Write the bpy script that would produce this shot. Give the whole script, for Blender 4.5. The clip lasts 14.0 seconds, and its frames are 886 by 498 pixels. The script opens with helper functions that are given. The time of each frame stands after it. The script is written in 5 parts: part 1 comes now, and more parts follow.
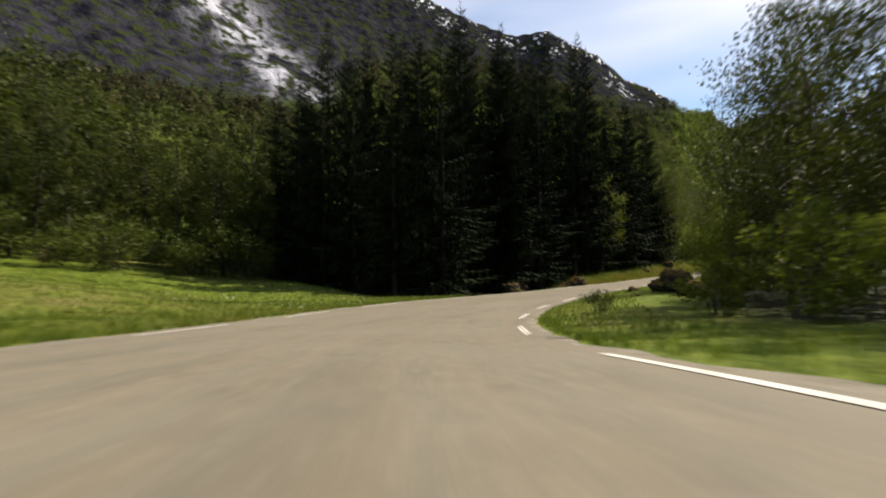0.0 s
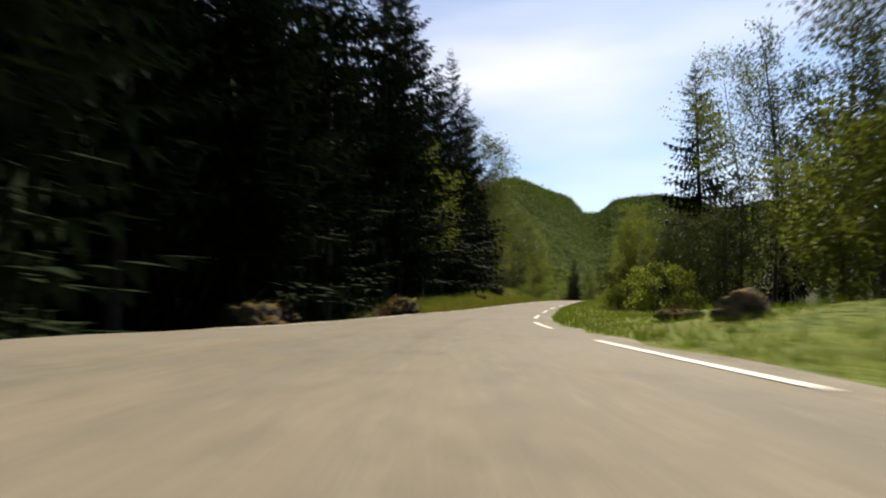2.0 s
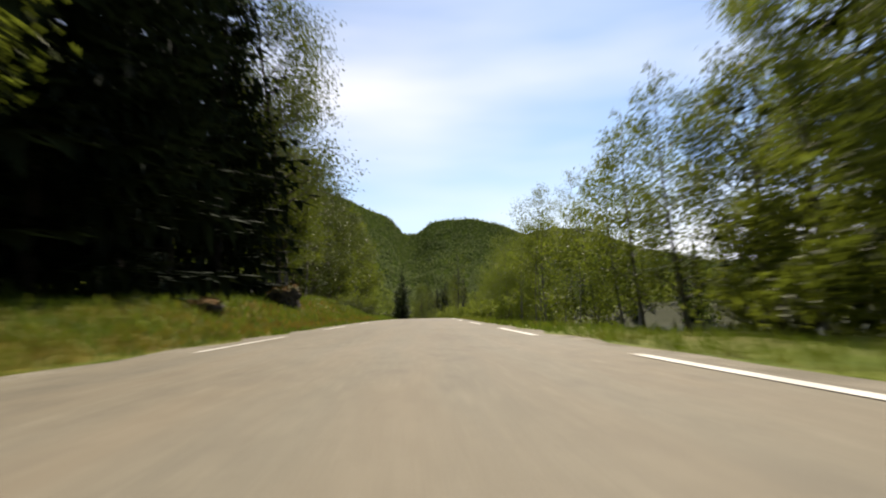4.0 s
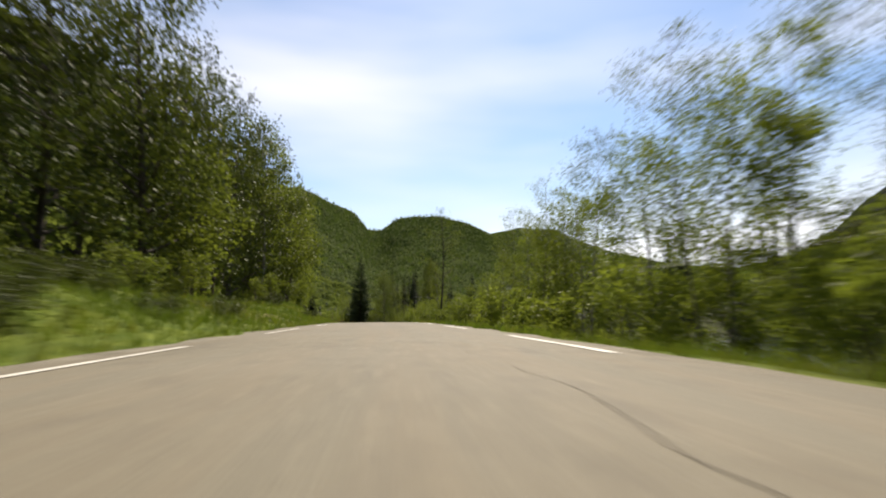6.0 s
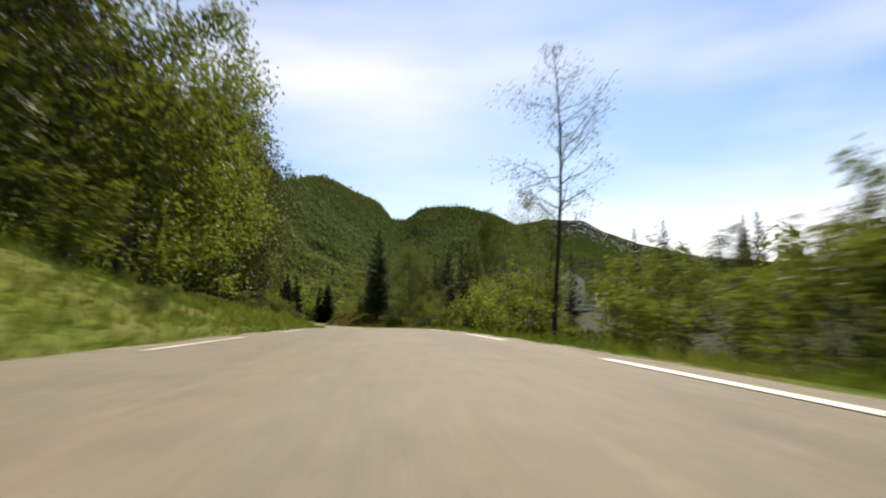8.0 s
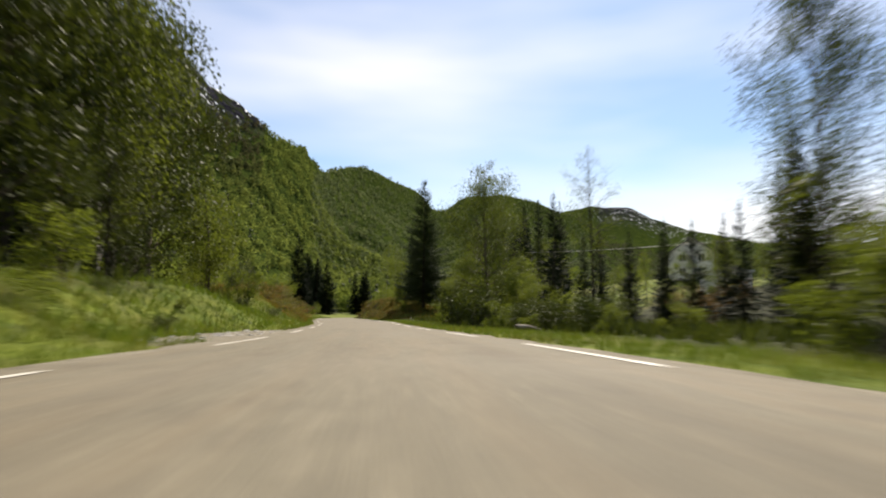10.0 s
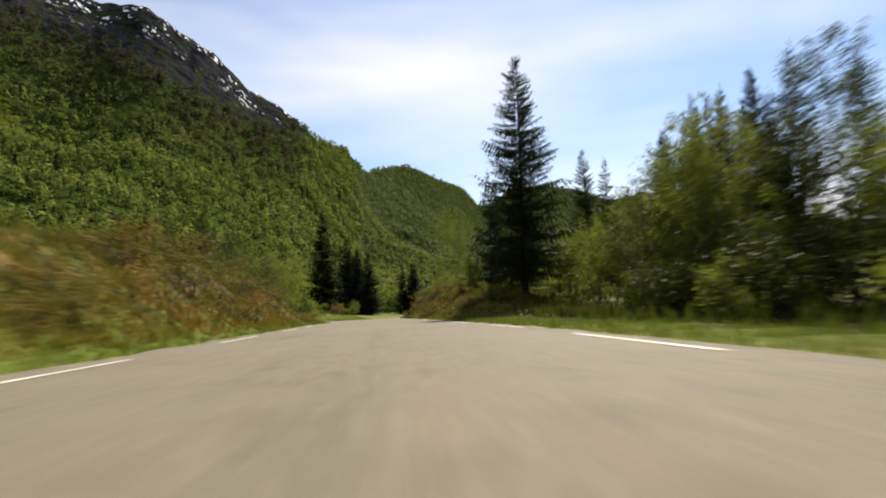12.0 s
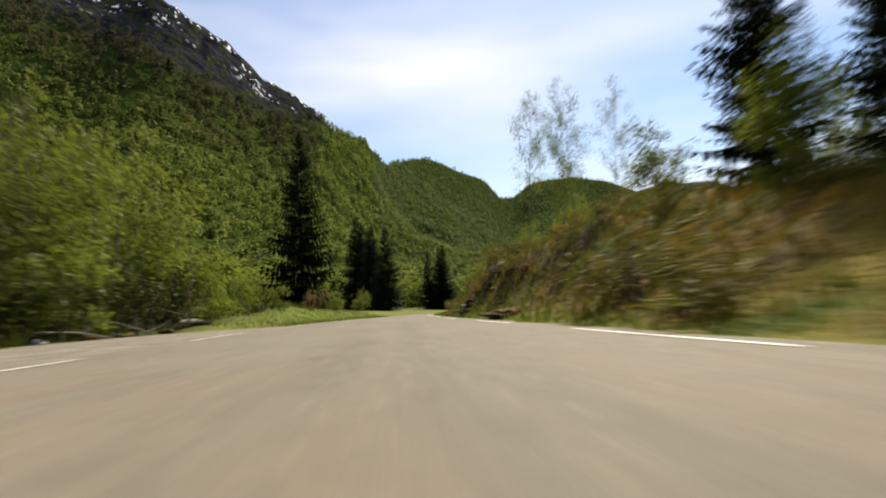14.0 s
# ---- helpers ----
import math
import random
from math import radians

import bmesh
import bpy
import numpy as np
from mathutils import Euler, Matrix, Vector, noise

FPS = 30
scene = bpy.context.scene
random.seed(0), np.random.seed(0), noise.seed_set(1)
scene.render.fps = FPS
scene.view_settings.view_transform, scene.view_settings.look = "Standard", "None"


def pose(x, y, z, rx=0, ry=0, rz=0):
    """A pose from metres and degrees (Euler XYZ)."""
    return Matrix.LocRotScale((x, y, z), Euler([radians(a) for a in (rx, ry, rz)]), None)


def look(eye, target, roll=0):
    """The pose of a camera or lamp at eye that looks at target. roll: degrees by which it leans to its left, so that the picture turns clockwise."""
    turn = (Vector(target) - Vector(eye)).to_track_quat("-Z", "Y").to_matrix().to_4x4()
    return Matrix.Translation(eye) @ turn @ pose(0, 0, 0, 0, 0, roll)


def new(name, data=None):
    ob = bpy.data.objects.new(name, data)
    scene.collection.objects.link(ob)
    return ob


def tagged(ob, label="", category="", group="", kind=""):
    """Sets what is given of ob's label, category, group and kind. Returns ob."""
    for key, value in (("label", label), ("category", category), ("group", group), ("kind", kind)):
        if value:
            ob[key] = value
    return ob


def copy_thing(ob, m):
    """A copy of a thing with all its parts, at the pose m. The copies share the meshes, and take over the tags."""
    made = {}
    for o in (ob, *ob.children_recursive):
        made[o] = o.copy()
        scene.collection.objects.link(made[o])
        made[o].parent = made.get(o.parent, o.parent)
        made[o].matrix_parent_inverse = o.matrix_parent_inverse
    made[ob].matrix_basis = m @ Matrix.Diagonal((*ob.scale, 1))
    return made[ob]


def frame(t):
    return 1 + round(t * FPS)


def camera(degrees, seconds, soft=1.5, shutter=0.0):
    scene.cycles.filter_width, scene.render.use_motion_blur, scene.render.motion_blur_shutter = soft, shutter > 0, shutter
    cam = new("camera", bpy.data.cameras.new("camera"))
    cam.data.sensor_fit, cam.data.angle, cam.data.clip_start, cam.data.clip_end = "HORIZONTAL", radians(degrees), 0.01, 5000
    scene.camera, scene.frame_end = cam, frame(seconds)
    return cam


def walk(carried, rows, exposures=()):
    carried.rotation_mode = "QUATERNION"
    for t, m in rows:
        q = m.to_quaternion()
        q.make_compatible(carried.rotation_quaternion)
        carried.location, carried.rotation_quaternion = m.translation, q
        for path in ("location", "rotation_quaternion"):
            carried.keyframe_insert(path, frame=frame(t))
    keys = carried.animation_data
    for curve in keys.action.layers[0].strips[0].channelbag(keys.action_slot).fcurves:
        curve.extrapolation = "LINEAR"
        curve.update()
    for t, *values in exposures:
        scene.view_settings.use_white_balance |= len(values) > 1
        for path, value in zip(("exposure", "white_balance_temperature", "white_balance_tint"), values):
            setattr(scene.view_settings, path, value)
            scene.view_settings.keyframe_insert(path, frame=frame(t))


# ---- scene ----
# ---------------------------------------------------------------- camera
cam = camera(79.54, 14.0, soft=1.95, shutter=0.5)
PATH = [
    (0.0, 0.224, -3.319, 0.420, 91.15, 0.35, 41.38),
    (0.5, -5.750, 2.755, -0.478, 91.63, 0.76, 37.25),
    (1.0, -10.778, 9.532, -1.161, 92.77, 0.82, 31.19),
    (1.5, -14.883, 16.960, -1.635, 94.42, -0.06, 24.23),
    (2.0, -18.133, 24.964, -1.922, 95.69, -0.25, 16.59),
    (2.5, -20.506, 33.453, -2.064, 96.24, -0.53, 10.47),
    (3.0, -22.081, 42.308, -2.099, 96.37, 0.01, 4.88),
    (3.5, -23.005, 51.387, -2.058, 97.28, 0.77, 0.59),
    (4.0, -23.434, 60.614, -1.958, 97.76, 1.31, -2.59),
    (4.5, -23.524, 69.953, -1.817, 98.04, 1.86, -4.79),
    (5.0, -23.424, 79.391, -1.660, 98.13, 2.24, -6.13),
    (5.5, -23.263, 88.916, -1.510, 97.59, 1.69, -6.44),
    (6.0, -23.115, 98.512, -1.382, 97.53, 0.25, -6.56),
    (6.5, -22.992, 108.165, -1.281, 97.48, -0.42, -6.25),
    (7.0, -22.935, 117.877, -1.202, 97.38, -0.85, -5.73),
    (7.5, -23.000, 127.657, -1.167, 97.11, -0.75, -5.18),
    (8.0, -23.218, 137.505, -1.203, 96.59, -0.71, -4.10),
    (8.5, -23.604, 147.406, -1.326, 96.01, -0.52, -3.21),
    (9.0, -24.172, 157.333, -1.536, 95.41, -0.39, -2.24),
    (9.5, -24.942, 167.254, -1.820, 94.95, -0.37, -1.13),
    (10.0, -25.941, 177.138, -2.151, 95.63, -0.27, 0.32),
    (10.5, -27.188, 186.969, -2.501, 95.31, -0.72, 1.64),
    (11.0, -28.652, 196.774, -2.829, 95.29, -0.21, 3.15),
    (11.5, -30.283, 206.610, -3.150, 94.84, 0.55, 4.35),
    (12.0, -32.104, 216.553, -3.450, 95.47, 2.09, 5.55),
    (12.5, -34.079, 226.656, -3.731, 95.32, 2.05, 6.24),
    (13.0, -36.210, 236.955, -4.001, 95.47, 2.20, 6.91),
    (13.5, -38.471, 247.441, -4.268, 95.33, 2.27, 7.40),
    (14.0, -40.904, 258.120, -4.544, 95.07, 2.61, 7.85),
]
walk(cam, [(t, pose(*row)) for t, *row in PATH], [(0, 0.83, 7050, 12), (14, 0.83, 7050, 12)])

# ---------------------------------------------------------------- light
SUN_AZ, SUN_EL = -17.0, 47.0          # degrees left of +y, and above the horizon
world = bpy.data.worlds.new("sky")
scene.world = world
world.use_nodes = True
wn, wl = world.node_tree.nodes, world.node_tree.links
sky = wn.new("ShaderNodeTexSky")
sky.sky_type = "NISHITA"
sky.sun_disc = False
sky.sun_elevation, sky.sun_rotation = radians(SUN_EL), radians(-SUN_AZ)
sky.air_density, sky.dust_density, sky.ozone_density = 1.15, 0.38, 6.0
wn["Background"].inputs["Strength"].default_value = 0.085
# thin high cloud, drawn out in long streaks
place = wn.new("ShaderNodeTexCoord")
stretch = wn.new("ShaderNodeMapping")
stretch.inputs["Rotation"].default_value = (0.25, 0.1, 0.5)
stretch.inputs["Scale"].default_value = (0.8, 1.3, 3.6)
cloud = wn.new("ShaderNodeTexNoise")
cloud.inputs["Scale"].default_value, cloud.inputs["Detail"].default_value, cloud.inputs["Roughness"].default_value = 1.2, 4, 0.42
veil = wn.new("ShaderNodeMapRange")
veil.inputs["From Min"].default_value, veil.inputs["From Max"].default_value, veil.inputs["To Max"].default_value = 0.43, 0.74, 0.85
cirrus = wn.new("ShaderNodeMix")
cirrus.data_type = "RGBA"
cirrus.inputs[7].default_value = (8.7, 8.65, 8.95, 1)
wl.new(place.outputs["Generated"], stretch.inputs["Vector"])
wl.new(stretch.outputs[0], cloud.inputs["Vector"])
wl.new(cloud.outputs["Fac"], veil.inputs["Value"])
wl.new(veil.outputs[0], cirrus.inputs[0])
wl.new(sky.outputs[0], cirrus.inputs[6])
wl.new(cirrus.outputs[2], wn["Background"].inputs["Color"])
sun = new("sun", bpy.data.lights.new("sun", "SUN"))
sun.data.energy, sun.data.angle, sun.data.color = 4.8, radians(0.5), (1.0, 0.94, 0.84)
sun_from = Vector((-math.sin(radians(SUN_AZ)) * math.cos(radians(SUN_EL)), math.cos(radians(SUN_AZ)) * math.cos(radians(SUN_EL)), math.sin(radians(SUN_EL))))
sun.matrix_world = look(sun_from * 300, (0, 0, 0))

# ---------------------------------------------------------------- materials
def material(name, colours, rough=0.9, scale=(1.0, 12.0), bump=0.0, bump_scale=20.0, translucent=0.0, per_object=0.0, specular=0.2, tone=False):
    """Noise at two scales between the given colours (low, mid, high)."""
    m = bpy.data.materials.new(name)
    m.use_nodes = True
    n, l = m.node_tree.nodes, m.node_tree.links
    b = n["Principled BSDF"]
    b.inputs["Roughness"].default_value = rough
    b.inputs["Specular IOR Level"].default_value = specular
    geo = n.new("ShaderNodeNewGeometry")
    n1, n2 = n.new("ShaderNodeTexNoise"), n.new("ShaderNodeTexNoise")
    for node, s, d in ((n1, scale[0], 4), (n2, scale[1], 6)):
        node.inputs["Scale"].default_value, node.inputs["Detail"].default_value = s, d
        l.new(geo.outputs["Position"], node.inputs["Vector"])
    mix = n.new("ShaderNodeMath")
    mix.operation = "MULTIPLY_ADD"
    mix.inputs[1].default_value = 0.5
    l.new(n1.outputs["Fac"], mix.inputs[0])
    half = n.new("ShaderNodeMath")
    half.operation = "MULTIPLY"
    half.inputs[1].default_value = 0.5
    l.new(n2.outputs["Fac"], half.inputs[0])
    l.new(half.outputs[0], mix.inputs[2])
    ramp = n.new("ShaderNodeValToRGB")
    r = ramp.color_ramp
    r.elements[0].position, r.elements[1].position = 0.32, 0.68
    r.elements[0].color, r.elements[1].color = (*colours[0], 1), (*colours[-1], 1)
    if len(colours) == 3:
        r.elements.new(0.5).color = (*colours[1], 1)
    colour = ramp.outputs[0]
    if tone:                           # each crown has its own tone; high on the slopes the leaves are late
        own, late, brown = n.new("ShaderNodeAttribute"), n.new("ShaderNodeAttribute"), n.new("ShaderNodeMix")
        own.attribute_name, late.attribute_name, brown.data_type = "tone", "late", "RGBA"
        both = n.new("ShaderNodeMix")
        both.inputs[0].default_value = 0.62
        r.elements[0].position, r.elements[-1].position = 0.18, 0.86
        l.new(mix.outputs[0], both.inputs[2])
        l.new(own.outputs["Fac"], both.inputs[3])
        l.new(both.outputs[0], ramp.inputs[0])
        l.new(late.outputs["Fac"], brown.inputs[0])
        l.new(colour, brown.inputs[6])
        brown.inputs[7].default_value = (0.060, 0.050, 0.034, 1)
        colour = brown.outputs[2]
    else:
        l.new(mix.outputs[0], ramp.inputs[0])
    if per_object:
        info = n.new("ShaderNodeObjectInfo")
        add = n.new("ShaderNodeMath")
        add.operation = "ADD"
        isl = n.new("ShaderNodeMath")
        isl.operation = "MULTIPLY"
        isl.inputs[1].default_value = 0.6
        l.new(geo.outputs["Random Per Island"], isl.inputs[0])
        l.new(info.outputs["Random"], add.inputs[0])
        l.new(isl.outputs[0], add.inputs[1])
        mr = n.new("ShaderNodeMapRange")
        mr.inputs["From Max"].default_value = 1.6
        mr.inputs["To Min"].default_value, mr.inputs["To Max"].default_value = 1 - per_object, 1 + per_object
        l.new(add.outputs[0], mr.inputs["Value"])
        hsv = n.new("ShaderNodeHueSaturation")
        l.new(mr.outputs[0], hsv.inputs["Value"])
        l.new(colour, hsv.inputs["Color"])
        colour = hsv.outputs[0]
    l.new(colour, b.inputs["Base Color"])
    if bump:
        nb = n.new("ShaderNodeTexNoise")
        nb.inputs["Scale"].default_value, nb.inputs["Detail"].default_value = bump_scale, 5
        l.new(geo.outputs["Position"], nb.inputs["Vector"])
        bp = n.new("ShaderNodeBump")
        bp.inputs["Strength"].default_value, bp.inputs["Distance"].default_value = bump, 1.0 / bump_scale
        l.new(nb.outputs["Fac"], bp.inputs["Height"])
        l.new(bp.outputs[0], b.inputs["Normal"])
    if translucent:
        tr = n.new("ShaderNodeBsdfTranslucent")
        l.new(colour, tr.inputs["Color"])
        ms = n.new("ShaderNodeMixShader")
        ms.inputs[0].default_value = translucent
        l.new(b.outputs[0], ms.inputs[1])
        l.new(tr.outputs[0], ms.inputs[2])
        l.new(ms.outputs[0], n["Material Output"].inputs["Surface"])
    return m


TAR = material("tar", [(0.14, 0.126, 0.098), (0.20, 0.178, 0.138)], 0.9, (0.8, 14.0), specular=0.05)
GRAVEL = material("gravel", [(0.10, 0.088, 0.060), (0.17, 0.15, 0.11), (0.27, 0.24, 0.18)], 0.95, (2.0, 30.0), 0.8, 25)
PAINT = material("road_paint", [(0.33, 0.31, 0.26), (0.66, 0.63, 0.56)], 0.7, (2.2, 25.0), 0.2, 60)
LEAF = material("birch_leaf", [(0.085, 0.115, 0.013), (0.175, 0.205, 0.024)], 0.6, (0.25, 3.0), translucent=0.5, per_object=0.4, specular=0.14)
# darker leaf copy: the shade on dim foliage is put into its colour
LEAF_DARK = material("shaded_leaf", [(0.030, 0.044, 0.007), (0.085, 0.102, 0.014)], 0.6, (0.25, 3.0), translucent=0.30, per_object=0.45, specular=0.14)
LEAF_MID = material("tall_birch_leaf", [(0.055, 0.078, 0.010), (0.125, 0.150, 0.019)], 0.6, (0.25, 3.0), translucent=0.38, per_object=0.45, specular=0.14)
LEAF_RUST = material("rusty_leaf", [(0.11, 0.065, 0.02), (0.18, 0.12, 0.035)], 0.6, (0.5, 4.0), translucent=0.35, per_object=0.3)
# near-black needles: the gloom of the shaded forest is put into the colour
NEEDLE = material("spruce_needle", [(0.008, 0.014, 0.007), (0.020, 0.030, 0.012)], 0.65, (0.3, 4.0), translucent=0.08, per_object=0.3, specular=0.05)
# paler needle copy; the glow of backlit boughs is part of the colour
NEEDLE_OPEN = material("backlit_spruce_needle", [(0.024, 0.036, 0.016), (0.055, 0.074, 0.027)], 0.6, (0.3, 4.0), translucent=0.22, per_object=0.35, specular=0.1)
DARK_BARK = material("spruce_bark", [(0.018, 0.015, 0.012), (0.055, 0.046, 0.038)], 0.95, (2.0, 14.0), 0.8, 18)
BARK = material("bark", [(0.04, 0.032, 0.025), (0.11, 0.09, 0.07)], 0.95, (2.0, 14.0), 0.8, 18)
BIRCH_BARK = material("birch_bark", [(0.06, 0.054, 0.047), (0.25, 0.235, 0.21)], 0.85, (3.0, 9.0), 0.5, 20)
WOODS = material("woods_leaf", [(0.060, 0.084, 0.022), (0.150, 0.185, 0.040), (0.23, 0.265, 0.058)], 0.8, (0.02, 0.14), translucent=0.35, specular=0.0, tone=True)
WOODS_NEAR = material("slope_leaf", [(0.058, 0.084, 0.017), (0.145, 0.182, 0.030), (0.225, 0.262, 0.045)], 0.75, (0.04, 0.17), translucent=0.38, specular=0.0, tone=True)
# greyer, bluer copy of woods_leaf: haze over the far hills is in it
WOODS_FAR = material("hazed_hill_leaf", [(0.062, 0.086, 0.042), (0.140, 0.168, 0.070), (0.21, 0.235, 0.095)], 0.8, (0.006, 0.05), translucent=0.3, specular=0.0, tone=True)
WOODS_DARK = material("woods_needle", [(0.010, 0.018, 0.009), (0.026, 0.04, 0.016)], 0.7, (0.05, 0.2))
GRASS = material("grass_blade", [(0.062, 0.100, 0.009), (0.108, 0.150, 0.014), (0.17, 0.148, 0.028)], 0.6, (0.3, 2.0), translucent=0.38, per_object=0.4)
HEATH = material("heath_tuft", [(0.062, 0.092, 0.012), (0.165, 0.138, 0.020), (0.25, 0.112, 0.024)], 0.8, (0.35, 1.5), translucent=0.25, per_object=0.4)
MOSS = material("moss_and_dry_grass", [(0.030, 0.034, 0.008), (0.085, 0.072, 0.014), (0.17, 0.075, 0.02)], 0.85, (0.7, 3.0), translucent=0.1, per_object=0.4)
FLOWER = material("white_petal", [(0.55, 0.55, 0.48), (0.75, 0.75, 0.70)], 0.7, (3.0, 20.0), translucent=0.3)
WOOD_GREY = material("weathered_wood", [(0.12, 0.10, 0.08), (0.28, 0.25, 0.21)], 0.9, (2.0, 20.0), 0.5, 30)
WALL_WHITE = material("white_boards", [(0.62, 0.60, 0.55), (0.78, 0.77, 0.73)], 0.7, (0.6, 8.0), 0.2, 12)
ROOF_GREY = material("roof_slate", [(0.10, 0.095, 0.09), (0.2, 0.19, 0.18)], 0.6, (0.8, 8.0), 0.4, 6)
METAL = material("galvanised_steel", [(0.28, 0.28, 0.28), (0.42, 0.42, 0.42)], 0.45, (2.0, 30.0))
WIRE = material("wire_aluminium", [(0.20, 0.20, 0.20), (0.30, 0.30, 0.29)], 0.55, (1.0, 9.0))
GLASS_DARK = material("window_glass", [(0.02, 0.025, 0.03), (0.04, 0.045, 0.05)], 0.05, (1.0, 2.0), specular=0.6)


def blend(n, l, fac, a, b):
    mix = n.new("ShaderNodeMix")
    mix.data_type = "RGBA"
    for sock, v in ((0, fac), (6, a), (7, b)):
        if isinstance(v, (tuple, float)):
            mix.inputs[sock].default_value = (*v, 1) if isinstance(v, tuple) else v
        else:
            l.new(v, mix.inputs[sock])
    return mix.outputs[2]


def noise_node(n, l, vector, scale, detail=5, lo=0.35, hi=0.65):
    t = n.new("ShaderNodeTexNoise")
    t.inputs["Scale"].default_value, t.inputs["Detail"].default_value = scale, detail
    l.new(vector, t.inputs["Vector"])
    m = n.new("ShaderNodeMapRange")
    m.inputs["From Min"].default_value, m.inputs["From Max"].default_value = lo, hi
    l.new(t.outputs["Fac"], m.inputs["Value"])
    return m.outputs[0]


def times(n, l, a, b):
    m = n.new("ShaderNodeMath")
    m.operation = "MULTIPLY"
    for k, v in enumerate((a, b)):
        if isinstance(v, float):
            m.inputs[k].default_value = v
        else:
            l.new(v, m.inputs[k])
    return m.outputs[0]


def mark(n, name):
    a = n.new("ShaderNodeAttribute")
    a.attribute_name = name
    return a.outputs["Fac"]


def land(name):
    m = bpy.data.materials.new(name)
    m.use_nodes = True
    n, l = m.node_tree.nodes, m.node_tree.links
    n["Principled BSDF"].inputs["Roughness"].default_value = 0.95
    n["Principled BSDF"].inputs["Specular IOR Level"].default_value = 0.1
    return m, n, l, n.new("ShaderNodeNewGeometry").outputs["Position"]


def bumped(n, l, pos, scale, strength, distance):
    t, b = n.new("ShaderNodeTexNoise"), n.new("ShaderNodeBump")
    t.inputs["Scale"].default_value, t.inputs["Detail"].default_value = scale, 6
    b.inputs["Strength"].default_value, b.inputs["Distance"].default_value = strength, distance
    l.new(pos, t.inputs["Vector"])
    l.new(t.outputs["Fac"], b.inputs["Height"])
    l.new(b.outputs[0], n["Principled BSDF"].inputs["Normal"])


ASPHALT, n, l, pos = land("asphalt")
n["Principled BSDF"].inputs["Roughness"].default_value = 0.8
lane = n.new("ShaderNodeCombineXYZ")
l.new(times(n, l, mark(n, "run"), 0.06), lane.inputs[0])
l.new(mark(n, "across"), lane.inputs[1])
c = blend(n, l, noise_node(n, l, pos, 90.0, 3, 0.3, 0.7), (0.114, 0.101, 0.073), (0.184, 0.165, 0.120))
c = blend(n, l, times(n, l, noise_node(n, l, lane.outputs[0], 2.6, 6, 0.4, 0.7), 0.75), c, (0.168, 0.138, 0.094))
c = blend(n, l, times(n, l, noise_node(n, l, pos, 11.0, 7, 0.54, 0.64), 0.45), c, (0.245, 0.216, 0.155))
c = blend(n, l, times(n, l, noise_node(n, l, pos, 3.2, 8, 0.54, 0.68), 0.4), c, (0.088, 0.078, 0.062))
c = blend(n, l, times(n, l, noise_node(n, l, lane.outputs[0], 1.1, 4, 0.5, 0.75), 0.5), c, (0.090, 0.080, 0.061))
c = blend(n, l, times(n, l, noise_node(n, l, pos, 0.35, 5, 0.45, 0.75), 0.35), c, (0.204, 0.183, 0.140))
l.new(c, n["Principled BSDF"].inputs["Base Color"])
bumped(n, l, pos, 70.0, 0.35, 0.012)

GROUND, n, l, pos = land("valley_ground")
grass = blend(n, l, noise_node(n, l, pos, 1.7), (0.062, 0.096, 0.010), (0.125, 0.155, 0.018))
grass = blend(n, l, times(n, l, mark(n, "dry"), noise_node(n, l, pos, 0.5)), grass, (0.16, 0.13, 0.045))
# woodland soil, darkened further so that it carries the shade under the trees
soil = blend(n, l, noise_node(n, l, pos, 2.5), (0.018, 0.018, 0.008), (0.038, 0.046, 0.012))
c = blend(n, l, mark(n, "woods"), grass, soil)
moor = blend(n, l, noise_node(n, l, pos, 0.55, 6, 0.40, 0.60), (0.055, 0.076, 0.011), (0.165, 0.115, 0.018))
moor = blend(n, l, times(n, l, noise_node(n, l, pos, 0.33, 6, 0.52, 0.62), 0.85), moor, (0.19, 0.080, 0.022))
moor = blend(n, l, times(n, l, noise_node(n, l, pos, 1.3, 6, 0.54, 0.66), 0.5), moor, (0.040, 0.032, 0.015))
side = n.new("ShaderNodeSeparateXYZ")
l.new(n["Geometry"].outputs["Normal"], side.inputs[0])
steep = n.new("ShaderNodeMapRange")
steep.inputs["From Min"].default_value, steep.inputs["From Max"].default_value = 0.84, 0.66
l.new(side.outputs["Z"], steep.inputs["Value"])
earth = blend(n, l, noise_node(n, l, pos, 1.1, 7, 0.4, 0.62), (0.028, 0.020, 0.012), (0.10, 0.058, 0.030))
moor = blend(n, l, times(n, l, steep.outputs[0], noise_node(n, l, pos, 0.7, 6, 0.36, 0.5)), moor, earth)
c = blend(n, l, mark(n, "heath"), c, moor)
l.new(c, n["Principled BSDF"].inputs["Base Color"])
bumped(n, l, pos, 6.0, 0.9, 0.16)

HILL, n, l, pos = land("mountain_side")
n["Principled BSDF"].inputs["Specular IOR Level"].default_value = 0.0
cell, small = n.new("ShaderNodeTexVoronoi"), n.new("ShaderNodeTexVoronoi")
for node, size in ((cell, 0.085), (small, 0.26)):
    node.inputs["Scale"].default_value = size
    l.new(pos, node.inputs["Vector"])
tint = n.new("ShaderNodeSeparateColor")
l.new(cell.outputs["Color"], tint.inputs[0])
# ground green set dark, so gaps between the crowns look shaded
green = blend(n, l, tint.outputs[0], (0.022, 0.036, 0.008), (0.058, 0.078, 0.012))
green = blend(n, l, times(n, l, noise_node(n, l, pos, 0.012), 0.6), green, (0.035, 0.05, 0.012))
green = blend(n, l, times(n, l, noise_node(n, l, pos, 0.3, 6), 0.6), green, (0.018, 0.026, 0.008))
squash, fleck = n.new("ShaderNodeMapping"), n.new("ShaderNodeMapping")
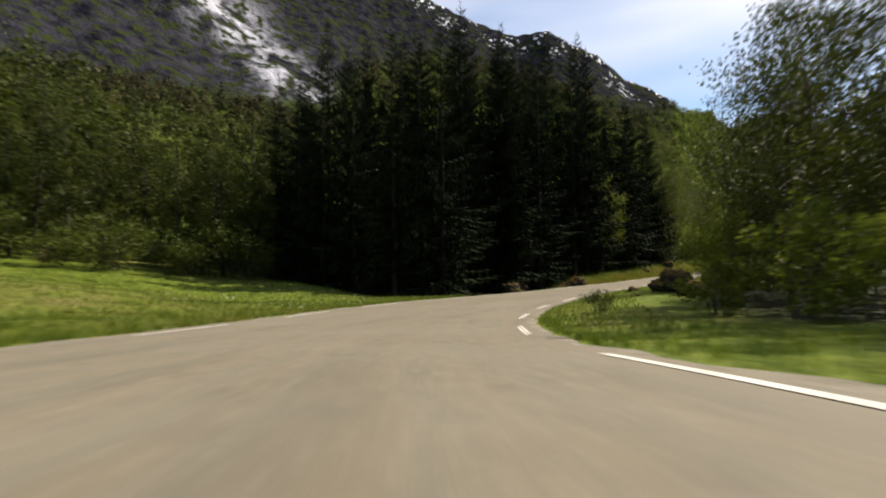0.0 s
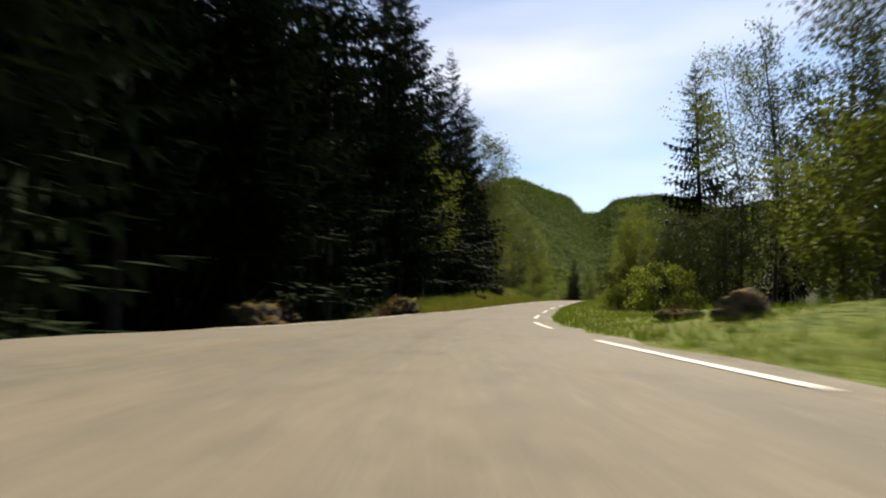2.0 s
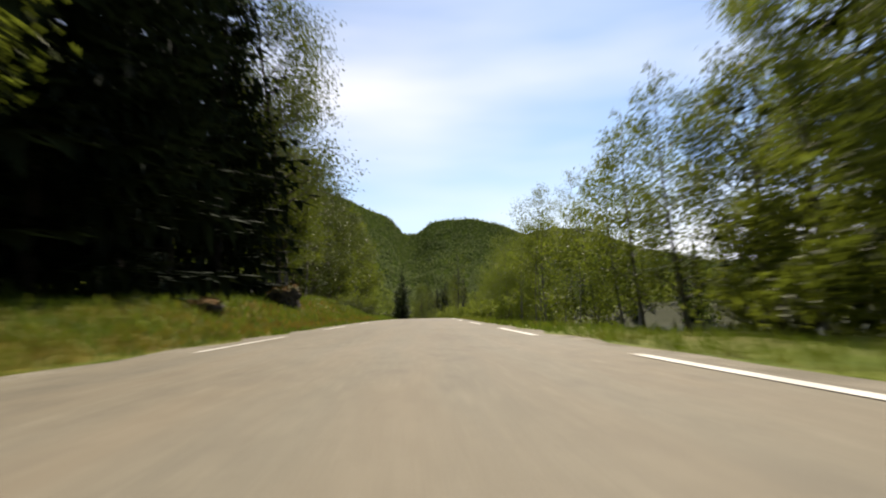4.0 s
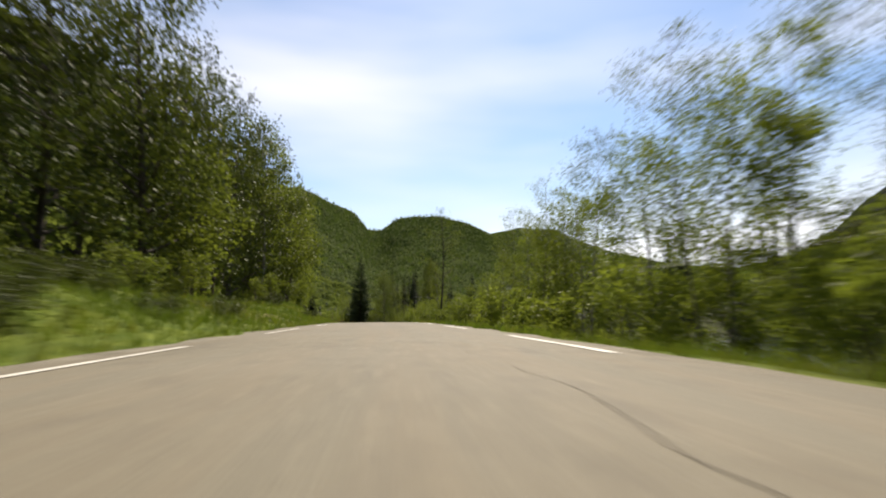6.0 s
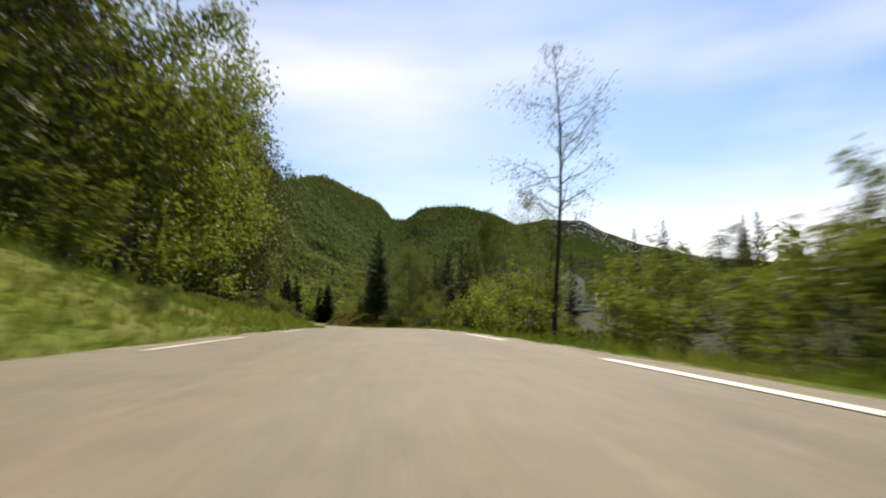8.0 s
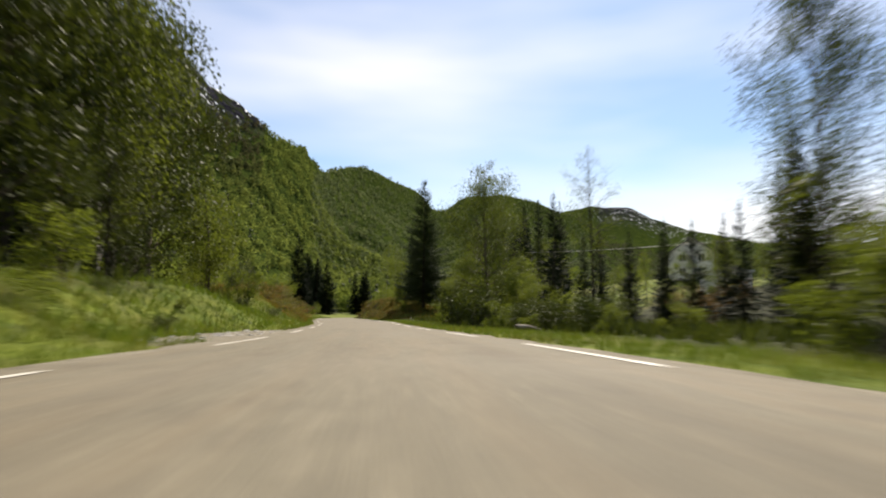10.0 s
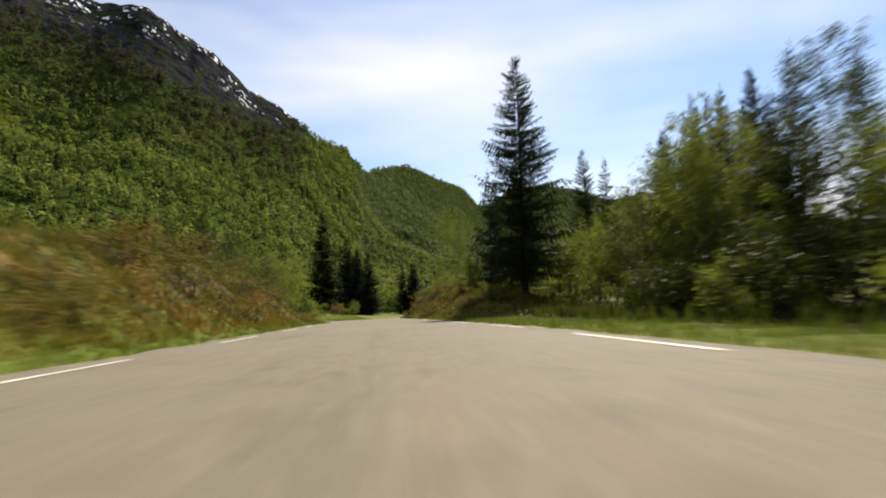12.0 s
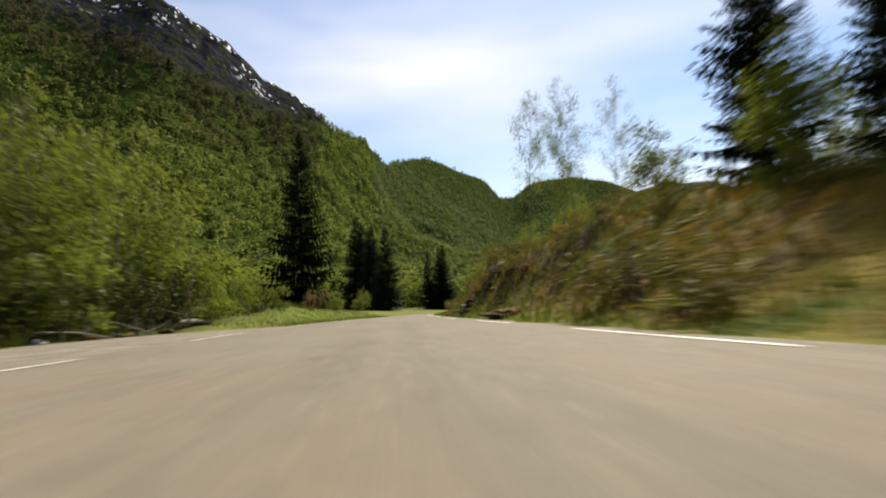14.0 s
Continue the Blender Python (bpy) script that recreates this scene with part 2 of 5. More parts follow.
squash.inputs["Scale"].default_value = (0.03, 0.03, 0.006)
fleck.inputs["Scale"].default_value = (0.15, 0.15, 0.04)
l.new(pos, squash.inputs["Vector"])
l.new(pos, fleck.inputs["Vector"])
# rock toned down to near-black blue, with haze and lens falloff in the colour
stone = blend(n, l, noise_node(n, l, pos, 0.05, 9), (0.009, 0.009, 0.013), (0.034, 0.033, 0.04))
streak = times(n, l, noise_node(n, l, squash.outputs[0], 1.0, 7, 0.42, 0.60), mark(n, "slab"))
stone = blend(n, l, streak, stone, (0.44, 0.44, 0.48))
stone = blend(n, l, noise_node(n, l, pos, 0.07, 7, 0.50, 0.6), stone, (0.026, 0.034, 0.012))
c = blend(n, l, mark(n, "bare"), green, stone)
snow = times(n, l, mark(n, "high"), times(n, l, noise_node(n, l, fleck.outputs[0], 1.0, 9, 0.57, 0.61), noise_node(n, l, squash.outputs[0], 0.8, 4, 0.50, 0.56)))
c = blend(n, l, snow, c, (0.85, 0.87, 0.9))
l.new(c, n["Principled BSDF"].inputs["Base Color"])
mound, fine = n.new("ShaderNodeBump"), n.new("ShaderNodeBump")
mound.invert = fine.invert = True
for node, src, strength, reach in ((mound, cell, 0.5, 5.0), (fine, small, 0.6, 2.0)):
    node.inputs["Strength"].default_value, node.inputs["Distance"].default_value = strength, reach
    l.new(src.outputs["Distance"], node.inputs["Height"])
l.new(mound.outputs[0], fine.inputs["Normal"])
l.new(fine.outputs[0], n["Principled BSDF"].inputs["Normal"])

BOULDER, n, l, pos = land("mossy_rock")
stone = blend(n, l, noise_node(n, l, pos, 4.0, 8), (0.018, 0.016, 0.013), (0.07, 0.062, 0.052))
normal = n.new("ShaderNodeSeparateXYZ")
l.new(n["Geometry"].outputs["Normal"], normal.inputs[0])
up = n.new("ShaderNodeMapRange")
up.inputs["From Min"].default_value, up.inputs["From Max"].default_value = 0.25, 0.7
l.new(normal.outputs["Z"], up.inputs["Value"])
moss = blend(n, l, noise_node(n, l, pos, 3.0), (0.035, 0.046, 0.010), (0.125, 0.066, 0.022))
l.new(blend(n, l, up.outputs[0], stone, moss), n["Principled BSDF"].inputs["Base Color"])
bumped(n, l, pos, 9.0, 0.9, 0.08)

WATER, n, l, pos = land("river_water")
n["Principled BSDF"].inputs["Roughness"].default_value = 0.08
n["Principled BSDF"].inputs["Specular IOR Level"].default_value = 0.5
n["Principled BSDF"].inputs["Base Color"].default_value = (0.03, 0.045, 0.05, 1)
bumped(n, l, pos, 1.4, 0.25, 0.12)


# ---------------------------------------------------------------- plan of the road
ROAD = [
    (42.29, -46.10, 4.24),
    (28.27, -31.84, 3.44),
    (14.25, -17.58, 2.04),
    (0.22, -3.32, 0.02),
    (-5.75, 2.76, -0.88),
    (-10.78, 9.53, -1.56),
    (-14.88, 16.96, -2.03),
    (-18.13, 24.96, -2.32),
    (-22.08, 42.31, -2.50),
    (-23.43, 60.61, -2.36),
    (-23.42, 79.39, -2.06),
    (-23.12, 98.51, -1.78),
    (-22.94, 117.88, -1.60),
    (-23.22, 137.51, -1.60),
    (-24.17, 157.33, -1.94),
    (-25.94, 177.14, -2.55),
    (-28.65, 196.77, -3.23),
    (-32.10, 216.55, -3.85),
    (-36.21, 236.95, -4.40),
    (-40.90, 258.12, -4.94),
    (-45.25, 277.64, -5.43),
    (-50.32, 302.13, -6.13),
    (-55.13, 331.80, -7.03),
    (-58.52, 366.93, -8.03),
    (-58.63, 407.93, -9.23),
    (-53.86, 450.04, -10.33),
]


def smooth_line(points, step=0.5):
    p = np.array(points, float)
    p = np.vstack([2 * p[0] - p[1], p, 2 * p[-1] - p[-2]])
    out = []
    for a, b, c, d in zip(p, p[1:], p[2:], p[3:]):
        k = max(2, int(np.linalg.norm(c - b) / step))
        u = (np.arange(k) / k)[:, None]
        out.append(0.5 * (2 * b + (c - a) * u + (2 * a - 5 * b + 4 * c - d) * u**2 + (3 * b - a - 3 * c + d) * u**3))
    return np.vstack(out + [p[-2:-1]])


line = smooth_line(ROAD)
along = np.r_[0, np.cumsum(np.linalg.norm(np.diff(line[:, :2], axis=0), axis=1))]
ahead = np.gradient(line[:, :2], axis=0)
ahead /= np.linalg.norm(ahead, axis=1)[:, None]
right_of = np.stack([ahead[:, 1], -ahead[:, 0]], 1)


def road_at(s, d=0.0):
    """Place on the road's surface, s metres along and d to the right."""
    q = [np.interp(s, along, line[:, k]) for k in range(3)]
    r = [np.interp(s, along, right_of[:, k]) for k in range(2)]
    return np.array([q[0] + d * r[0], q[1] + d * r[1], q[2]])


def road_coords(x, y):
    """Metres along and to the right of the road, and the road's height there."""
    x, y = np.atleast_1d(np.asarray(x, float)), np.atleast_1d(np.asarray(y, float))
    s, d, z = np.zeros_like(x), np.zeros_like(x), np.zeros_like(x)
    for a in range(0, len(x), 4000):
        dx, dy = x[a:a + 4000, None] - line[None, :, 0], y[a:a + 4000, None] - line[None, :, 1]
        k = np.argmin(dx * dx + dy * dy, axis=1)
        i = np.arange(len(k))
        s[a:a + 4000] = along[k]
        d[a:a + 4000] = dx[i, k] * right_of[k, 0] + dy[i, k] * right_of[k, 1]
        far = np.hypot(dx[i, k], dy[i, k])
        d[a:a + 4000] = np.sign(d[a:a + 4000] + 1e-9) * far
        z[a:a + 4000] = line[k, 2]
    return s, d, z


BACK = 60.0                            # metres of road behind the first place of the camera; s below counts from there
LINE_L = [(-60, 3.0), (0, 4.8), (10, 5.6), (15, 6.1), (20, 6.6), (26, 7.1), (31, 7.0), (35, 6.3), (38, 5.7), (43, 4.8), (46, 4.2), (50, 3.7), (57, 3.4), (60, 3.1), (64, 2.65), (70, 2.5),
          (103, 2.7), (110, 2.4), (145, 2.5), (190, 2.55), (200, 2.45), (213, 2.7), (230, 3.0), (243, 3.7), (253, 4.0), (262, 4.4), (270, 3.95), (276, 3.8), (283, 4.3), (298, 4.25), (330, 3.0), (480, 2.6)]
LINE_R = [(-60, 1.9), (0, 1.85), (13, 2.15), (30, 2.05), (37, 1.9), (41, 1.8), (49, 1.75), (54, 1.9), (60, 2.05), (100, 2.0), (114, 2.2), (126, 1.95), (143, 2.05), (185, 2.3), (195, 2.4), (212, 2.2), (225, 2.5),
          (240, 3.2), (260, 3.1), (271, 3.0), (275, 2.75), (292, 2.1), (330, 2.2), (480, 2.4)]
# height of the ground over the road a few metres off the edge
BANK_L = [(-60, 0.8), (-10, 0.5), (0, 0.25), (30, 0.2), (37, -0.1), (42, -0.8), (62, -0.9), (68, 0.1), (72, 0.45), (80, 0.7), (97, 1.3), (109, 1.75), (113, 1.65), (123, 1.05), (136, 0.95), (146, 1.35), (157, 1.8), (165, 1.3), (178, 1.2),
          (196, 1.65), (203, 1.9), (213, 1.9), (218, 0.9), (222, 1.1), (227, 2.2), (239, 2.6), (245, 3.1), (251, 3.5), (259, 3.4), (265, 2.9), (270, 1.8), (275, 0.8), (281, 0.3), (295, 0.4), (312, 1.3), (335, 1.0), (480, 0.8)]
BANK_R = [(-60, 0.4), (0, 0.15), (20, 0.2), (38, 0.7), (46, 0.6), (60, -0.1), (85, -0.2), (95, -1.0), (105, -1.4), (160, -1.4), (180, -0.6), (200, -0.1), (225, -0.2), (255, 0.0), (262, 0.5), (268, 1.4), (278, 2.4), (285, 3.0),
          (297, 3.2), (311, 2.2), (325, 0.9), (345, 0.5), (480, 0.5)]


def table(rows, s):
    return np.interp(s, [r[0] for r in rows], [r[1] for r in rows])


def ease(u):
    u = np.clip(u, 0, 1)
    return u * u * (3 - 2 * u)


def wobble(x, y, size, seed=0.0):
    """Cheap smooth noise, -1 to 1."""
    x, y = x / size + seed, y / size - seed
    return (np.sin(1.7 * x + 2.1 * np.sin(0.9 * y)) + np.sin(2.3 * y + 1.3 * np.sin(1.1 * x + seed)) + np.sin(1.1 * x - 1.9 * y)) / 3


def rough(x, y, size, seed=0.0):
    return wobble(x, y, size, seed) * 0.55 + wobble(y, x, size * 0.47, seed + 5) * 0.3 + wobble(x, y, size * 0.21, seed + 9) * 0.15


# mountains: how high the skyline stands and how far off it is, by the direction (degrees left of +y) from the middle of the valley
SKYLINE = [(-180, 12), (-110, 16), (-75, 17), (-55, 14), (-50.3, 12.3), (-47.3, 10.2), (-44, 7.0), (-41.6, 5.4), (-36, 5.0), (-30, 5.6), (-24, 7.2), (-21, 8.3), (-19, 9.6), (-15, 9.9), (-12, 9.3), (-9, 10.6), (-6, 11.4), (-3, 11.3),
           (-1.5, 11.0), (0, 9.8), (1.5, 9.8), (3, 11.6), (6, 12.9), (9, 14.1), (10.5, 14.0), (13, 13.2), (15, 15.5), (18, 16.2), (19.5, 17.9), (21.5, 19.2), (24, 20.3), (27, 23.1), (30, 24.5), (33, 26.0), (37, 25.6), (42, 27.2), (48, 29.4),
           (60, 32), (80, 32), (110, 28), (180, 12)]
RADIUS = [(-180, 900), (-60, 800), (-42, 900), (-36, 1500), (-28, 2600), (-23, 3300), (-17, 3300), (-14, 2700), (-8, 2500), (1, 2500), (3, 2200), (10, 1800), (14, 1100), (18, 760), (31, 720), (40, 800), (60, 860), (110, 900), (180, 900)]
STEEP = [(-180, 1.3), (-60, 1.2), (-36, 2.2), (0, 2.0), (4, 1.7), (14, 1.25), (30, 1.12), (60, 1.12), (180, 1.3)]
INNER = [(-180, 260), (-135, 170), (-90, 170), (-45, 230), (-20, 330), (0, 380), (14, 330), (30, 190), (60, 110), (90, 90), (135, 160), (180, 260)]
HUB = (-25.0, 140.0)


def polar(x, y):
    return np.hypot(x - HUB[0], y - HUB[1]), np.degrees(np.arctan2(-(x - HUB[0]), y - HUB[1]))


def ground_height(x, y, sheet=False):
    x, y = np.atleast_1d(np.asarray(x, float)), np.atleast_1d(np.asarray(y, float))
    s, d, z = road_coords(x, y)
    s = s - BACK
    left = d < 0
    edge = np.where(left, table(LINE_L, s) + 0.3, table(LINE_R, s) + 0.3)
    # gravel pull-out on the left
    off = np.abs(d) - edge - np.where(left, 4.2 * ease((s - 273) / 5) * ease((295 - s) / 5) + 1.9 * ease((s - 195) / 4) * ease((211 - s) / 4), 0)
    bank = np.where(left, table(BANK_L, s), table(BANK_R, s))
    out = z - 0.03 + bank * ease((off - 0.35) / (5.2 - 1.5 * ease((s - 280) / 8) * ease((316 - s) / 8) * ~left))
    out += 0.06 * wobble(x, y, 1.1) * ease((off - 0.4) / 2) + 0.16 * rough(x, y, 3.0, 3.0) * ease((off - 1.0) / 3) * np.minimum(1, np.abs(bank) + 0.3)
    # hummocks on the heath banks
    heath = np.where(left, ease((s - 226) / 5) * ease((276 - s) / 5), ease((s - 259) / 6) * ease((328 - s) / 6)) * ease((off - 0.5) / 1.6) * ease((16 - off) / 4)
    heath = np.maximum(heath, np.where(left, 0.5 * ease((s - 96) / 8) * ease((230 - s) / 8) * ease((off - 0.9) / 2.0) * ease((14 - off) / 4), 0))
    out += heath * (0.42 * rough(x, y, 2.1, 7.0) + 0.30 * np.abs(wobble(x, y, 1.3, 2.0)) - 0.12 + 0.16 * wobble(x, y, 0.75, 11.0))
    # meadow and hillside to the left, low river land to the right
    meadow = ease((s + 10) / 20) * ease((62 - s) / 16)
    out += np.where(left, np.clip(off - 8, 0, 60) * (0.06 + 0.065 * meadow), 0)
    out += np.where(left, 0.32 * wobble(x, y, 5.5, 3.0) * meadow * ease((off - 3) / 5), 0)
    river = ease((s - 70) / 25) * ease((190 - s) / 20)
    out += np.where(~left, -0.9 * river * ease((off - 5) / 5) + 5.5 * (1 - river) * ease((off - 26) / 45) * ease((s - 150) / 60), 0)
    out = np.where(np.abs(d) - edge < -1.1, z - 0.25, out)
    r, az = polar(x, y)
    top, rad = np.tan(np.radians(table(SKYLINE, az))), table(RADIUS, az)
    start = np.where(left, 26.0, 75.0)
    u = np.clip((np.abs(d) - start) / (rad - start), 0, 1.6)
    shape = np.where(u < 1, np.minimum(u, 1) ** table(STEEP, az), 1 - 0.9 * (u - 1))
    rise = top * r * shape
    rise += (rough(x, y, 190, 1.0) * 34 + rough(x, y, 60, 2.0) * 11) * ease((np.abs(d) - 90) / 400) * np.where(u < 1, 1 - 0.85 * u**6, 0.15)
    out = out + np.where(u > 0, rise, 0)
    if sheet:
        inner = table(INNER, az)
        out = out - np.where(r > inner, 1.0 + 0.16 * (r - inner), 0)
    return out


def gz(x, y):
    return float(ground_height(x, y)[0])


def spot(s, d, sink=0.0):
    p = road_at(s + BACK, d)
    return Vector((p[0], p[1], gz(p[0], p[1]) - sink))


def fill(name, verts, faces, mat):
    """A mesh from arrays, faces all of one size."""
    verts, faces = np.asarray(verts, np.float32), np.asarray(faces, np.int32)
    me = bpy.data.meshes.new(name)
    n, k = faces.shape
    me.vertices.add(len(verts))
    me.vertices.foreach_set("co", verts.ravel())
    me.loops.add(n * k)
    me.loops.foreach_set("vertex_index", faces.ravel())
    me.polygons.add(n)
    me.polygons.foreach_set("loop_start", np.arange(0, n * k, k, dtype=np.int32))
    me.update(calc_edges=True)
    me.materials.append(mat)
    return me


def mesh_object(name, verts, faces, mat, parent=None, smooth=False):
    me = fill(name, verts, faces, mat)
    if smooth:
        me.polygons.foreach_set("use_smooth", np.ones(len(me.polygons), bool))
    ob = new(name, me)
    if parent:
        ob.parent = parent
    return ob


def marks(ob, **values):
    for key, v in values.items():
        a = ob.data.attributes.new(key, "FLOAT", "POINT")
        a.data.foreach_set("value", np.asarray(v, np.float32))


def spread(lo, hi, fine, far, grow):
    """Even steps between lo and hi, growing ones out to far."""
    mid = list(np.arange(lo, hi + 1e-6, fine))
    step, v = fine, mid[-1]
    while v < far:
        step *= grow
        v += step
        mid.append(v)
    step, v = fine, mid[0]
    while v > -far:
        step *= grow
        v -= step
        mid.insert(0, v)
    return np.array(mid)


def grid_faces(rows, cols):
    i = np.arange(rows * cols).reshape(rows, cols)
    return np.stack([i[:-1, :-1], i[:-1, 1:], i[1:, 1:], i[1:, :-1]], -1).reshape(-1, 4)


gx, gy = spread(-56, 2, 0.65, 4200, 1.18), spread(-8, 326, 1.0, 4200, 1.18)
finer = lambda g, lo, hi: np.unique(np.r_[g, [(a + b) / 2 for a, b in zip(g, g[1:]) if lo < a < hi]])
gx, gy = finer(gx, -58, -24), finer(gy, 214, 324)
X, Y = (v.ravel() for v in np.meshgrid(gx, gy))
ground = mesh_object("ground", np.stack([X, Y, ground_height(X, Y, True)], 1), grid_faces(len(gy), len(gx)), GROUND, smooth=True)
gs, gd, _ = road_coords(X, Y)
gs -= BACK
band = lambda v, a, b, soft: ease((v - a) / soft + 0.5) * ease((b - v) / soft + 0.5)
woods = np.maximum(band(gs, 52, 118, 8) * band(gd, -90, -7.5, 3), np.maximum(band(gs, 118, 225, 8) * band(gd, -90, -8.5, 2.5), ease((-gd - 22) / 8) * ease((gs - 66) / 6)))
# dark soil drawn up to the asphalt, the forest's deep shade included in it
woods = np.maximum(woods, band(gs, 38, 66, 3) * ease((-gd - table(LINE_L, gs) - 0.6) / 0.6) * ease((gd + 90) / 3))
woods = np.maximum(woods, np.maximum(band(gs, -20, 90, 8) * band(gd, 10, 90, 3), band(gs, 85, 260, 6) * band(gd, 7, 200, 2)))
# same dark soil below the sallows, in place of the shade there
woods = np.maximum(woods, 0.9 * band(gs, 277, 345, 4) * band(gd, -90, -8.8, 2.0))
heath = np.maximum(0.9 * band(gs, 228, 274, 6) * band(gd, -18, -5.4, 1.5), 0.9 * band(gs, 264, 325, 6) * band(gd, 3.6, 14, 1.5))
heath = np.maximum(heath, 0.65 * band(gs, 56, 112, 6) * band(gd, -7.5, -3.4, 1.0))
dry = np.maximum(0.35 + 0.5 * wobble(X, Y, 9.0, 4.0), 0.6 * band(gs, 50, 100, 8) * band(gd, -9, -3, 2))
dry = np.maximum(dry, 0.95 * band(gs, 2, 26, 8) * band(gd, -26, -6, 5) * (0.45 + 0.55 * wobble(X, Y, 3.5, 8.0)))
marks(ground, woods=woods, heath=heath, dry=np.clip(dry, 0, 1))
tagged(ground, "uneven grassy valley floor with mossy woodland soil", "ground", kind="structure")

# mountain sides round the valley
A = np.concatenate([np.arange(-180, -75, 3.0), np.arange(-75, 100, 0.45), np.arange(100, 180.1, 3.0)])
U = 2.2 * np.linspace(0, 1, 120) ** 1.25
AA, UU = np.meshgrid(A, U)
inner = table(INNER, AA) - 12
RR = inner + (table(RADIUS, AA) - inner) * UU
MX, MY = (HUB[0] - RR * np.sin(np.radians(AA))).ravel(), (HUB[1] + RR * np.cos(np.radians(AA))).ravel()
MZ = ground_height(MX, MY) - 1.2 * (1 - ease(UU.ravel() * 14))
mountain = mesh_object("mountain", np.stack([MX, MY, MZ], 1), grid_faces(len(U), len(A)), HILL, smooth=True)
el = np.degrees(np.arctan2(MZ, RR.ravel()))
skyl, azm = table(SKYLINE, AA.ravel()), AA.ravel()
BARE = [(-180, 40), (-60, 10.0), (-40, 6.0), (-36, 40), (-26, 7.0), (-16, 8.6), (-13, 40), (12, 40), (17.5, 40), (19, 16.4), (21, 16.4), (25, 17.4), (29, 19.2), (34, 21.2), (42, 22.6), (47, 24.0), (56, 22.5), (64, 18.6), (80, 18.2), (110, 18), (180, 30)]
bare = ease((el - table(BARE, azm)) / 2.2 + 0.5)
high = ease((el - skyl + 3.0) / 2.0) * ease((azm - 18) / 3) * ease((54 - azm) / 6)
high = np.maximum(high, 0.8 * ease((azm + 27) / 3) * ease((-14.5 - azm) / 2) * ease((el - skyl + 2.0) / 1.0))
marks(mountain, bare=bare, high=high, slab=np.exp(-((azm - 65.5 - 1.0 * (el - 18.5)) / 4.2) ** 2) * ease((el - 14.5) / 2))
tagged(mountain, "steep wooded mountain sides with bare rock and old snow", "mountain", kind="structure")

# road surface, gravel verges
S = np.arange(-59.0, along[-1] - BACK - 1, 1.0)
cols = np.array([-1, -0.9, -0.6, -0.3, 0, 0.3, 0.6, 0.9, 1])


def lift(s, d):
    """Height of the crowned surface over the plan."""
    half = table(LINE_L, s) + 0.3 if d < 0 else table(LINE_R, s) + 0.3
    return 0.025 * (1 - min(1, abs(d) / half) ** 2)


def ribbon(name, left, right, cuts, mat, up, parent=None):
    v = []
    for s in S:
        a, b = left(s), right(s)
        for c in cuts:
            d = a + (b - a) * c
            p = road_at(s + BACK, d)
            p[2] += up(s, d, c)
            v.append(p)
    return mesh_object(name, np.array(v), grid_faces(len(S), len(cuts)), mat, parent, True)


ragged = lambda s, k: 0.05 * math.sin(1.9 * s + k) + 0.04 * math.sin(4.7 * s + 2 * k)
road = ribbon("road", lambda s: -table(LINE_L, s) - 0.30 - ragged(s, 1), lambda s: table(LINE_R, s) + 0.24 + ragged(s, 4), (cols + 1) / 2, ASPHALT, lambda s, d, c: lift(s, d))
marks(road, run=np.repeat(S, len(cols)), across=np.array([-(table(LINE_L, s) + 0.3) + (table(LINE_L, s) + table(LINE_R, s) + 0.54) * c for s in S for c in (cols + 1) / 2]))
tagged(road, "narrow pale worn asphalt road through a valley", "road", kind="structure")
verge_l = ribbon("verge", lambda s: -table(LINE_L, s) - 0.62 - 1.7 * math.exp(-((s - 203) / 6) ** 4) - 3.6 * math.exp(-((s - 284) / 8) ** 4) + 2.5 * ragged(s, 7), lambda s: -table(LINE_L, s) - 0.2, [-0.8, 0, 0.5, 1], GRAVEL,
                 lambda s, d, c: -0.008 - (0.12 if c < 0 else 0))
verge_r = ribbon("verge", lambda s: table(LINE_R, s) + 0.15, lambda s: table(LINE_R, s) + 0.52 + 2.0 * ragged(s, 9), [0, 0.5, 1, 2.0], GRAVEL, lambda s, d, c: -0.008 - (0.12 if c > 1 else 0))
for v in (verge_l, verge_r):
    tagged(v, "thin gravel verge along the asphalt edge", "verge", kind="structure")


def dash(s0, s1, rows, side, width=0.105, shift=0.0):
    v, n = [], 7
    for i in range(n + 1):
        s = s0 + (s1 - s0) * i / n
        for o in (-width / 2, width / 2):
            d = side * table(rows, s) + o + shift
            p = road_at(s + BACK, d)
            p[2] += lift(s, d) + 0.006
            v.append(p)
    return mesh_object("edge_line", np.array(v), np.array([[2 * i, 2 * i + 1, 2 * i + 3, 2 * i + 2] for i in range(n)]), PAINT, road)


# dashes on the right: number and where each begins, between these evenly spaced
DASHES = [(-8, -46.0), (-3, 0.9), (-2, 10.4), (-1, 19.8), (0, 28.6), (3, 53.7), (9, 104.6), (13, 139.2), (19, 191.2), (21, 207.4), (24, 231.2), (29, 273.0), (30, 281.3), (47, 424.0)]
for k in range(-6, 48):
    a = float(table(DASHES, k))
    if k in (-2, -1, 0):               # painted twice, the second coat beside the first
        dash(a, a + 4.0, LINE_R, 1, 0.06, -0.055)
        dash(a + 0.5, a + 4.6, LINE_R, 1, 0.06, 0.04)
    else:
        dash(a, a + 4.3, LINE_R, 1, 0.135)
for k in range(0, 6):
    dash(10.3 + 8.45 * k, 14.5 + 8.45 * k, LINE_L, -1)
for k in range(-15, 22):
    dash(187.1 + 8.48 * k, 191.3 + 8.48 * k, LINE_L, -1)


